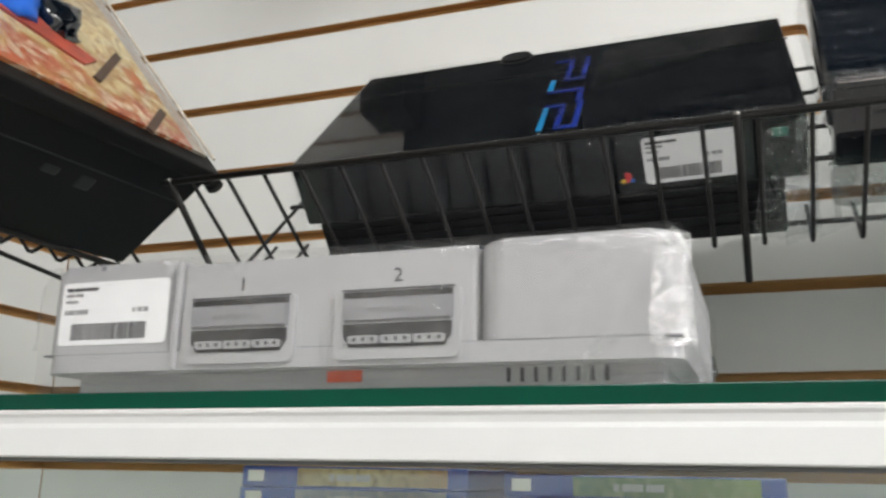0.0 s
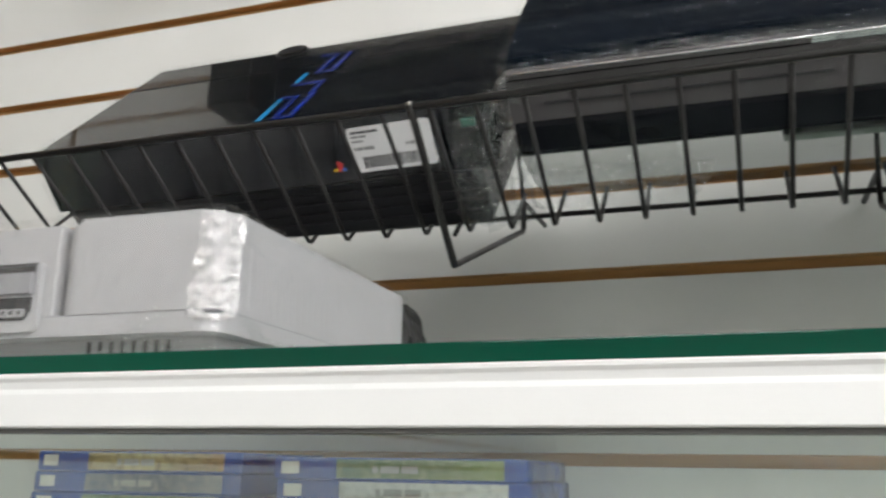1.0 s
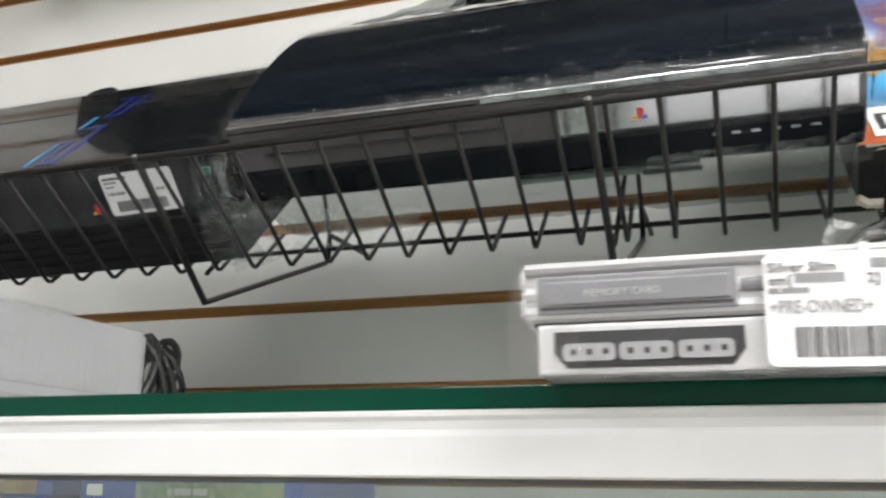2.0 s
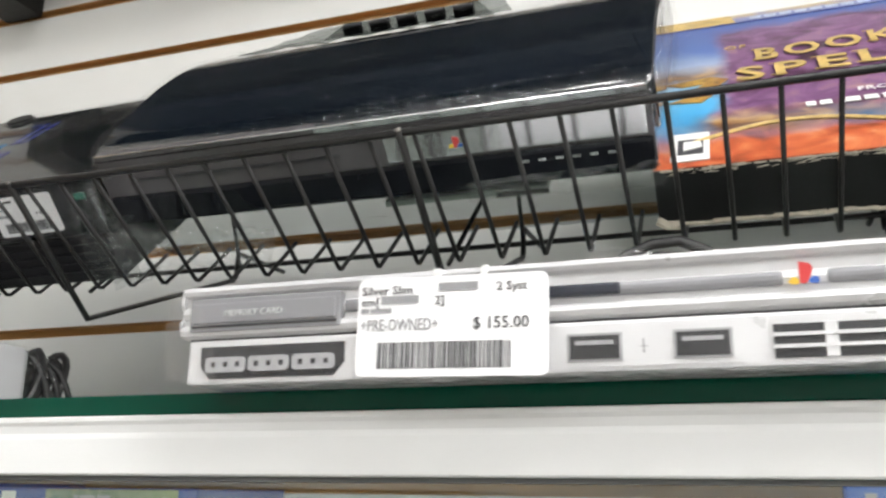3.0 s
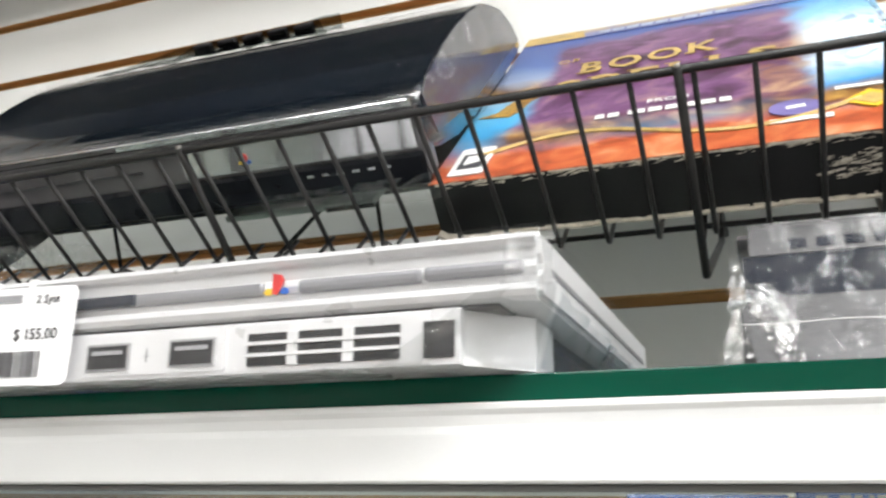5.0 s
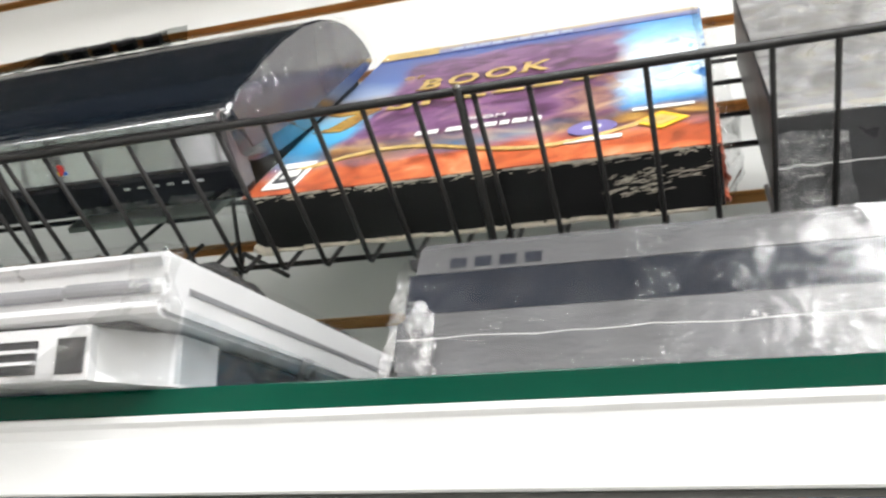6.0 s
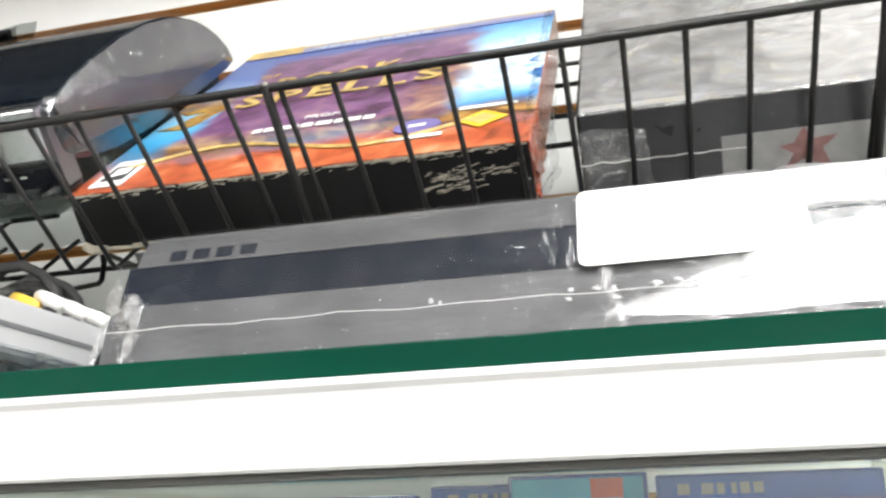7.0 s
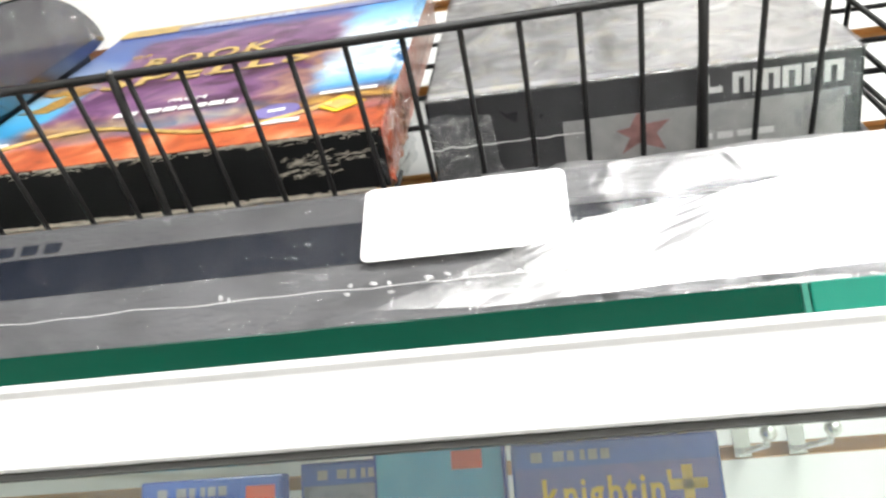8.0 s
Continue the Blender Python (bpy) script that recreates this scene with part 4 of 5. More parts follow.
    crumple("film_fold", [(0.268, -0.004, 0.001), (0.304, 0.0, 0.001), (0.303, -0.003, 0.074), (0.276, -0.0035, 0.066)], 44, 0.0035, c, 5.1, FILM_CLEAR, grain=150.0)
    crumple("film_fold", [(0.286, -0.006, -0.002), (0.318, 0.004, -0.001), (0.312, -0.002, 0.030), (0.284, -0.004, 0.034)], 40, 0.006, c, 6.6, FILM_CLEAR, grain=130.0)
    crumple("film_fold", [(0.180, 0.075, 0.0795), (0.285, 0.12, 0.0795), (0.285, 0.155, 0.0795), (0.185, 0.150, 0.0795)], 16, 0.0016, c, 7.4, FILM)
    return c


black_console()


def piano_console():
    c = empty("game_console", BIN @ pose(0.3365, 0.0, 0.0), "piano-black console with a domed top in loose film in the basket", "game console")
    W = 0.332
    dome = [(0.0040, 0.0900), (0.024, 0.0950), (0.058, 0.1010), (0.092, 0.1045), (0.125, 0.1050), (0.158, 0.1015), (0.198, 0.0890), (0.222, 0.0720), (0.236, 0.0555), (0.232, 0.0480), (0.012, 0.0480), (0.0040, 0.0855)]
    for _ in range(2):          # round the outline off
        dome = [q for a, e in zip(dome, dome[1:] + dome[:1]) for q in ((0.75 * a[0] + 0.25 * e[0], 0.75 * a[1] + 0.25 * e[1]), (0.25 * a[0] + 0.75 * e[0], 0.25 * a[1] + 0.75 * e[1]))]
    part("upper_shell", extrude(dome, 0.0, W, 0.0012), PIANO, c, "domed piano-black shell", True)
    part("side_cheek", extrude([(0.010, 0.0880), (0.024, 0.0936), (0.058, 0.0995), (0.092, 0.1030), (0.125, 0.1035), (0.158, 0.1000), (0.196, 0.0878), (0.219, 0.0715), (0.230, 0.0570), (0.10, 0.0570), (0.02, 0.0640)], W, W + 0.0012), CHEEK, c, "glossy grey end face")
    trim = [(0.0035, 0.0855), (-0.0015, 0.0862), (-0.0020, 0.0895), (0.0035, 0.0905)]
    part("trim", extrude(trim, 0.150, W - 0.002), CHROME, c, "bright metal trim line")
    part("dark_trim", extrude([(v + 0.001, w) for v, w in trim], 0.002, 0.150), MIRROR_GREY, c, "smoky trim line")
    part("trim_line", tube([[(0.003, -0.0022, 0.0897), (W - 0.003, -0.0022, 0.0897)]], 0.0008, 6), CHROME, c, "thin bright trim line", True)
    part("front_face", extrude([(0.014, 0.0480), (0.002, 0.0480), (0.0005, 0.0530), (0.0005, 0.0850), (0.014, 0.0850)], 0.001, W - 0.001), MIRROR_GREY, c, "glossy front with a flap, its grey reflection painted in")
    part("card_flap", box(0.188, W - 0.004, -0.0012, 0.001, 0.0640, 0.0830, 0.0008), CHROME, c, "mirror-bright card reader flap")
    part("disc_slot", box(0.02, 0.16, -0.0004, 0.002, 0.0705, 0.0720), PORT_BLACK, c)
    part("lower_front", box(0.0015, W - 0.0015, -0.0012, 0.016, 0.0430, 0.0625, 0.003), SATIN_BLACK, c)
    part("base", box(0.012, W - 0.012, 0.125, 0.228, 0.0005, 0.0485, 0.002), BLACK_MATT, c)
    maker_mark(c, pose(0.228, -0.0014, 0.0685), 0.0062)
    for q in range(6):
        part("button_mark", bars([(0.262 + q * 0.009, 0.266 + q * 0.009, 0.0555, 0.0570)], -0.0012, 0.0003), CHROME, c)
    b = extrude([(v - 0.003 if v < 0.05 else v + 0.002, w + (0.0022 if w > 0.06 else -0.002)) for v, w in dome[::2]], -0.003, W + 0.004, 0.001, cuts=40)
    for v in b.verts:
        v.co += Vector((0, -0.5, 0.8)) * 0.0006 * noise.noise(v.co * 45)
    part("shrink_film", b, FILM_STREAK, c, "clear crinkled shrink film", True)
    crumple("film_fold", [(W + 0.001, 0.0, 0.040), (W + 0.010, 0.05, 0.046), (W + 0.010, 0.05, 0.096), (W + 0.003, 0.0, 0.092)], 36, 0.005, c, 21.0, FILM_TIGHT, grain=55.0)
    crumple("film_fold", [(W + 0.004, 0.16, 0.050), (W + 0.014, 0.235, 0.050), (W + 0.008, 0.235, 0.085), (W + 0.004, 0.16, 0.100)], 30, 0.005, c, 23.0, FILM_TIGHT, grain=60.0)
    crumple("film_fold", [(0.10, 0.150, 0.1040), (0.235, 0.150, 0.1040), (0.225, 0.178, 0.1085), (0.11, 0.178, 0.1085)], 24, 0.003, c, 25.0, FILM_SKIRT, grain=40.0)
    crumple("film_fold", [(0.030, 0.150, 0.1030), (0.225, 0.150, 0.1030), (0.205, 0.182, 0.1075), (0.090, 0.182, 0.1070)], 30, 0.003, c, 51.0, FILM_SKIRT, grain=45.0)
    for q in range(5):
        part("rear_vent", box(0.108 + q * 0.021, 0.122 + q * 0.021, 0.168, 0.174, 0.1005, 0.1085, 0.001), PORT_BLACK, c)
    crumple("film_fold", [(0.010, 0.135, 0.1050), (0.320, 0.120, 0.1060), (0.322, 0.172, 0.1040), (0.010, 0.190, 0.0980)], 34, 0.003, c, 53.0, FILM_SOFT, grain=70.0)
    crumple("film_fold", [(0.150, -0.003, 0.062), (W, -0.003, 0.062), (W, -0.004, 0.092), (0.160, -0.004, 0.090)], 34, 0.0014, c, 55.0, FILM_TIGHT, grain=60.0)
    crumple("film_fold", [(0.000, 0.012, 0.004), (0.090, 0.010, 0.002), (0.105, 0.002, 0.030), (-0.002, 0.000, 0.040)], 36, 0.006, c, 57.0, FILM_GLOSS, grain=90.0)
    # grey tint of this skirt darkens the wall behind like the console's shadow
    crumple("film_skirt", [(0.0, 0.004, 0.046), (W, 0.004, 0.046), (W - 0.004, 0.030, 0.003), (0.004, 0.034, 0.003)], 40, 0.004, c, 61.0, FILM_SHADE, "loose film below the console, greyed to stand for shade", grain=70.0)
    crumple("film_fold", [(0.230, 0.000, 0.036), (W, 0.000, 0.034), (W, -0.002, 0.050), (0.230, -0.002, 0.048)], 24, 0.003, c, 59.0, FILM_SOFT, grain=120.0)
    crumple("film_fold", [(0.0, -0.001, 0.020), (0.085, 0.0, 0.030), (0.085, 0.0, 0.048), (-0.004, -0.002, 0.050)], 16, 0.004, c, 27.0, FILM_TIGHT, grain=50.0)
    crumple("film_fold", [(-0.030, 0.006, 0.030), (0.012, 0.002, 0.030), (0.010, 0.000, 0.088), (-0.014, 0.006, 0.084)], 36, 0.006, c, 63.0, FILM_CLEAR, grain=110.0)
    crumple("film_skirt", [(0.0, 0.006, 0.043), (W, 0.006, 0.043), (W - 0.02, 0.118, 0.0015), (0.01, 0.118, 0.0015)], 24, 0.004, c, 29.0, FILM_SKIRT, "smoky loose film under the console", grain=40.0)
    return c


piano_console()
card = empty("card_packet", BIN @ pose(0, 0, 0), "small pale packet with a white label in the basket", "packet")
part("packet", box(0.478, 0.590, 0.085, 0.120, 0.0004, 0.0050, 0.001), surface("grey_green_card", (0.42, 0.47, 0.44), 0.4), card)
part("label", box(0.488, 0.552, 0.0865, 0.112, 0.0050, 0.0054), PAPER, card)
part("edge_strip", box(0.556, 0.591, 0.0835, 0.0852, 0.0, 0.0030, 0.0004), CARD_BLACK, card)


def painted_cover():
    """Box art: red ground, purple middle, blue sides with a white glow, with wandering brushy borders."""
    m, nt, b = nodes_of("painted_cover")
    N, L = nt.nodes, nt.links
    tc = N.new("ShaderNodeTexCoord")
    wob = N.new("ShaderNodeTexNoise")
    wob.inputs["Scale"].default_value, wob.inputs["Detail"].default_value = 22, 4
    L.new(tc.outputs["Object"], wob.inputs["Vector"])
    va = N.new("ShaderNodeVectorMath")
    va.operation = "MULTIPLY_ADD"
    va.inputs[1].default_value, va.inputs[2].default_value = (0.16, 0.16, 0), (-0.08, -0.08, 0)
    L.new(wob.outputs[1], va.inputs[0])
    vb = N.new("ShaderNodeVectorMath")
    L.new(tc.outputs["Generated"], vb.inputs[0])
    L.new(va.outputs[0], vb.inputs[1])
    sep = N.new("ShaderNodeSeparateXYZ")
    L.new(vb.outputs[0], sep.inputs[0])
    paint = N.new("ShaderNodeTexNoise")
    paint.inputs["Scale"].default_value, paint.inputs["Detail"].default_value, paint.inputs["Distortion"].default_value = 42, 8, 0.9
    L.new(tc.outputs["Object"], paint.inputs["Vector"])

    def ramp(source, stops, smooth=True):
        r = N.new("ShaderNodeValToRGB")
        els = r.color_ramp.elements
        while len(els) < len(stops):
            els.new(0.5)
        for e, (p, c) in zip(els, stops):
            e.position, e.color = p, (*(c if isinstance(c, tuple) else (c, c, c)), 1)
        L.new(source, r.inputs[0])
        return r.outputs[0]

    def times(a, c):
        n = N.new("ShaderNodeMath")
        n.operation = "MULTIPLY"
        L.new(a, n.inputs[0])
        L.new(c, n.inputs[1])
        return n.outputs[0]

    def over(base, top, mask):
        n = N.new("ShaderNodeMix")
        n.data_type = "RGBA"
        L.new(mask, n.inputs["Factor"])
        L.new(base, n.inputs["A"])
        L.new(top, n.inputs["B"])
        return n.outputs["Result"]

    X, Y, F = sep.outputs[0], sep.outputs[1], paint.outputs[0]
    blue = ramp(Y, [(0.0, (0.03, 0.16, 0.36)), (0.24, (0.03, 0.32, 0.62)), (0.36, (0.14, 0.46, 0.70)), (0.50, (0.40, 0.48, 0.58)), (0.72, (0.07, 0.14, 0.38)), (1.0, (0.06, 0.09, 0.27))])
    purple = ramp(F, [(0.30, (0.05, 0.02, 0.04)), (0.46, (0.13, 0.05, 0.13)), (0.57, (0.20, 0.09, 0.20)), (0.72, (0.34, 0.20, 0.20))])
    red = ramp(F, [(0.28, (0.20, 0.045, 0.02)), (0.46, (0.46, 0.095, 0.035)), (0.60, (0.56, 0.17, 0.065)), (0.75, (0.66, 0.38, 0.22))])
    earth = ramp(F, [(0.32, (0.05, 0.02, 0.015)), (0.5, (0.24, 0.11, 0.03)), (0.62, (0.48, 0.28, 0.07)), (0.75, (0.60, 0.42, 0.18))])
    shine = ramp(Y, [(0.16, (0.02, 0.08, 0.22)), (0.26, (0.03, 0.30, 0.68)), (0.38, (0.75, 0.84, 0.90)), (0.62, (0.85, 0.90, 0.92)), (0.78, (0.25, 0.55, 0.80)), (0.95, (0.03, 0.22, 0.60))])
    swirl = ramp(F, [(0.30, (0.01, 0.06, 0.25)), (0.5, (0.02, 0.30, 0.70)), (0.7, (0.20, 0.55, 0.85))])
    shine = over(shine, swirl, times(ramp(F, [(0.40, 1.0), (0.47, 0.0), (0.55, 0.0), (0.62, 1.0)]), ramp(X, [(0.80, 0.2), (0.92, 0.6), (0.97, 1.0)])))
    col = over(blue, earth, times(ramp(Y, [(0.44, 0.0), (0.50, 1.0), (0.58, 0.0)]), ramp(X, [(0.0, 1.0), (0.2, 0.8), (0.3, 0.0)])))
    col = over(col, purple, times(times(ramp(X, [(0.13, 0.0), (0.17, 1.0)]), ramp(X, [(0.78, 1.0), (0.83, 0.0)])), times(ramp(Y, [(0.17, 0.0), (0.24, 1.0)]), ramp(Y, [(0.84, 1.0), (0.88, 0.0)]))))
    col = over(col, shine, times(ramp(X, [(0.77, 0.0), (0.83, 1.0)]), ramp(Y, [(0.18, 0.0), (0.22, 1.0)])))
    col = over(col, earth, times(ramp(Y, [(0.10, 0.0), (0.16, 1.0), (0.20, 1.0), (0.27, 0.0)]), ramp(X, [(0.08, 0.2), (0.15, 1.0), (0.4, 0.7), (0.6, 0.5), (0.75, 1.0), (0.95, 1.0)])))
    col = over(col, earth, times(times(ramp(X, [(0.66, 0.0), (0.73, 0.9), (0.80, 0.9), (0.83, 0.0)]), ramp(Y, [(0.22, 0.4), (0.5, 0.9), (0.66, 0.0)])), ramp(F, [(0.44, 0.0), (0.52, 1.0)])))
    col = over(col, red, ramp(Y, [(0.11, 1.0), (0.17, 0.0)]))
    L.new(col, b.inputs["Base Color"])
    b.inputs["Roughness"].default_value = 0.3
    return m


COVER = painted_cover()
BAND = picture("top_band_print", [(0.0, (0.10, 0.12, 0.30)), (0.45, (0.12, 0.17, 0.42)), (0.7, (0.40, 0.30, 0.16)), (1.0, (0.45, 0.36, 0.22))], 1, 30, (0.20, 0.20, 0.34))
PALE_BLUE = surface("pale_blue_print", (0.45, 0.52, 0.66), 0.4, vary=0.15, scale=150)


def spell_box():
    c = empty("game_box", BIN @ pose(0.664, 0.0006, 0.0), "worn cardboard game box with orange, purple and blue art", "game box")
    W, D, H0, H = 0.2405, 0.285, 0.0115, 0.0428
    b = box(0.0, W, 0.0, D, H0, H - 0.0006, 0.0008)
    part("carton", b, CARD_BLACK, c, "black card box body")
    part("red_side", box(W - 0.0002, W + 0.0004, 0.001, D - 0.001, H0 + 0.001, H - 0.001), ART_RED, c)
    z0, z1 = H - 0.0006, H - 0.0001
    def art(name, pts, mt, lift=0.0, label=""):
        return part(name, plate(pts, z0 + lift, z1 + lift), mt, c, label)
    art("cover", [(0.0, 0.0), (W, 0.0), (W, D), (0.0, D)], COVER, 0, "painted cover in red, purple and blue")
    z0 += 0.0003
    z1 += 0.0003
    art("top_band", [(0.0004, 0.262), (W - 0.0006, 0.262), (W - 0.0006, 0.2842), (0.0004, 0.2842)], BAND, 0.0004)
    art("top_corner", [(0.0006, 0.263), (0.048, 0.263), (0.044, 0.2844), (0.0006, 0.2844)], GOLD, 0.0007)
    for bx in range(9):
        art("print_bar", [(0.058 + 0.0105 * bx, 0.266), (0.066 + 0.0105 * bx, 0.266), (0.066 + 0.0105 * bx, 0.273), (0.058 + 0.0105 * bx, 0.273)], PALE_BLUE, 0.0007)
    art("bird_shape", [(0.004, 0.098), (0.014, 0.104), (0.020, 0.120), (0.026, 0.128), (0.012, 0.126), (0.002, 0.134), (0.030, 0.140), (0.040, 0.132), (0.033, 0.120), (0.030, 0.104), (0.024, 0.094)], ART_BRONZE, 0.0004)
    up = pose(0, 0, z1 + 0.0011)
    letters("title_letter", "BOOK", 0.034, GOLD, c, up @ pose(0.056, 0.161, 0), bold=0.0007, label="gold raised letter", width=0.088, serif=0.0026, slope=0.10)
    letters("title_letter", "OF", 0.011, GOLD, c, up @ pose(0.038, 0.192, 0), 1.0, label="gold raised letter")
    letters("title_letter", "SPELLS", 0.034, GOLD, c, up @ pose(0.044, 0.124, 0), bold=0.0007, label="gold raised letter", width=0.134, serif=0.0026, slope=0.06)
    lettering("print", "FROM", 0.008, WHITE_INK, c, up @ pose(0.106, 0.079, 0), 1.1)
    for a, e in ((0.079, 0.084), (0.086, 0.092), (0.097, 0.106), (0.108, 0.115), (0.117, 0.126), (0.128, 0.133), (0.135, 0.143), (0.145, 0.151)):
        part("name_bar", plate([(a, 0.065), (e, 0.065), (e, 0.0715), (a, 0.0715)], z0 + 0.0008, z1 + 0.0008), WHITE_INK, c)
    rate = part("rating_mark", plate(rounded(0.0085, 0.028, 0.006, 0.044, 0.001, 2), z0 + 0.0006, z1 + 0.0006), WHITE_INK, c, "white rating panel")
    part("rating_shape", plate([(0.012, 0.014), (0.025, 0.014), (0.025, 0.034), (0.012, 0.034)], z0 + 0.001, z1 + 0.001), INK, rate)
    part("rating_shape", plate([(0.015, 0.018), (0.0245, 0.022), (0.0235, 0.030), (0.015, 0.030)], z0 + 0.0014, z1 + 0.0014), WHITE_INK, rate)
    oval = part("oval_mark", plate([(0.1805 + 0.0125 * math.cos(a * 0.2618), 0.040 + 0.011 * math.sin(a * 0.2618)) for a in range(24)], z0 + 0.0009, z1 + 0.0009), surface("violet_ink", (0.19, 0.16, 0.38), 0.4), c, "violet oval mark")
    part("oval_bar", plate([(0.176, 0.0375), (0.185, 0.0385), (0.185, 0.0425), (0.176, 0.0415)], z0 + 0.0012, z1 + 0.0012), WHITE_INK, oval)
    dia = part("diamond_mark", plate([(0.201, 0.039), (0.2145, 0.026), (0.228, 0.039), (0.2145, 0.052)], z0 + 0.0009, z1 + 0.0009), YELLOW, c, "yellow diamond mark")
    part("diamond_core", plate([(0.206, 0.038), (0.2145, 0.030), (0.223, 0.038), (0.2145, 0.046)], z0 + 0.0012, z1 + 0.0012), GOLD, dia)
    part("print_bar", plate([(0.168, 0.021), (0.196, 0.021), (0.196, 0.026), (0.168, 0.026)], z0 + 0.0008, z1 + 0.0008), WHITE_INK, c)
    part("print_bar", plate([(0.200, 0.058), (0.231, 0.058), (0.231, 0.062), (0.200, 0.062)], z0 + 0.0008, z1 + 0.0008), WHITE_INK, c)
    swoosh = [(0.02 + 0.19 * k / 20, 0.030 + 0.016 * math.sin(k * 0.32) + 0.0005 * k, z1 + 0.0004) for k in range(21)]
    part("gold_ribbon", tube([swoosh], 0.0014, 5), GOLD, c)
    # crushed right-hand edge and the loose film that stands off it
    crumple("crushed_side", [(W + 0.0006, 0.0, H0), (W + 0.0006, 0.07, H0), (W + 0.0006, 0.07, H - 0.002), (W + 0.0006, 0.0, H - 0.001)], 24, 0.004, c, 71.0, ART_RED, "crushed red card side", grain=110.0)
    crumple("film_fold", [(W, -0.002, H0 - 0.002), (W + 0.010, 0.03, H0), (W + 0.012, 0.03, H + 0.004), (W - 0.004, -0.002, H + 0.001)], 36, 0.005, c, 73.0, FILM_CLEAR, grain=120.0)
    crumple("film_fold", [(W - 0.004, 0.02, H + 0.0015), (W + 0.010, 0.02, H - 0.006), (W + 0.009, D - 0.01, H - 0.002), (W - 0.006, D - 0.01, H + 0.003)], 40, 0.005, c, 75.0, FILM_CLEAR, grain=70.0)
    crumple("film_fold", [(0.16, 0.001, H + 0.001), (W, 0.001, H + 0.001), (W, D - 0.01, H + 0.0016), (0.16, D - 0.01, H + 0.0016)], 30, 0.0012, c, 77.0, FILM_TIGHT, "clear film over the cover", grain=60.0)
    # scuffed corners and edges
    rnd = random.Random(5)
    def scuff(x0, x1, y, z, n, size):
        bm = bmesh.new()
        for k in range(n):
            x = x0 + (x1 - x0) * (k + rnd.random()) / n
            l = size * (0.4 + 1.6 * rnd.random())
            box(x, min(x + l * 3, x1), y - 0.0003, y + 0.0004, z - l * 0.25 * rnd.random() - 0.0003, z + l * 0.3 * rnd.random(), bm=bm)
        return bm
    tagged(part("scuff", scuff(0.001, W - 0.001, 0.0, H - 0.0012, 60, 0.0013), CARD_RAW, c, "pale scuffs on the box edge"), kind="stuff")
    tagged(part("scuff", scuff(0.02, W - 0.03, 0.0, H0 + 0.0008, 26, 0.0022), CARD_RAW, c, "pale worn lower edge"), kind="stuff")
    def flakes(x0, x1, za, ze, n):
        bm = bmesh.new()
        for k in range(n):
            x, z = x0 + (x1 - x0) * rnd.random(), za + (ze - za) * rnd.random()
            l, h = 0.0015 + 0.0075 * rnd.random() ** 2, 0.00015 + 0.0005 * rnd.random()
            sl = 0.12 * l
            bm.faces.new([bm.verts.new(p) for p in ((x, -0.00025, z), (x + l, -0.00025, z + sl), (x + l * 0.8, -0.00025, z + sl + h), (x + 0.2 * l, -0.00025, z + h))])
        return bm
    tagged(part("worn_patch", flakes(0.188, 0.234, 0.027, 0.034, 70), CARD_RAW, c, "torn pale patch on the spine"), kind="stuff")
    tagged(part("worn_patch", flakes(0.184, 0.214, 0.021, 0.026, 40), CARD_RAW, c, "torn pale patch on the spine"), kind="stuff")
    tagged(part("worn_patch", flakes(0.004, 0.236, 0.0385, 0.0422, 150), CARD_RAW, c, "pale wear along the edge"), kind="stuff")
    lip = [(0.002 + (W - 0.01) * k / 40, -0.0006, H0 - 0.0002 + 0.0012 * noise.noise(Vector((k * 0.35, 3, 1)))) for k in range(41)]
    part("torn_edge", tube([lip], 0.0011, 5), CARD_RAW, c, "frayed pale card edge", True)
    part("crushed_corner", tube([[(-0.0005, -0.0005, H0 + 0.003), (0.004, -0.001, H0), (0.012, -0.0008, H0 - 0.0005)]], 0.0026, 6), CARD_RAW, c, "crushed pale corner")
    return c


spell_box()


FADED = surface("faded_red", (0.46, 0.24, 0.22), 0.5, vary=0.3, scale=120)


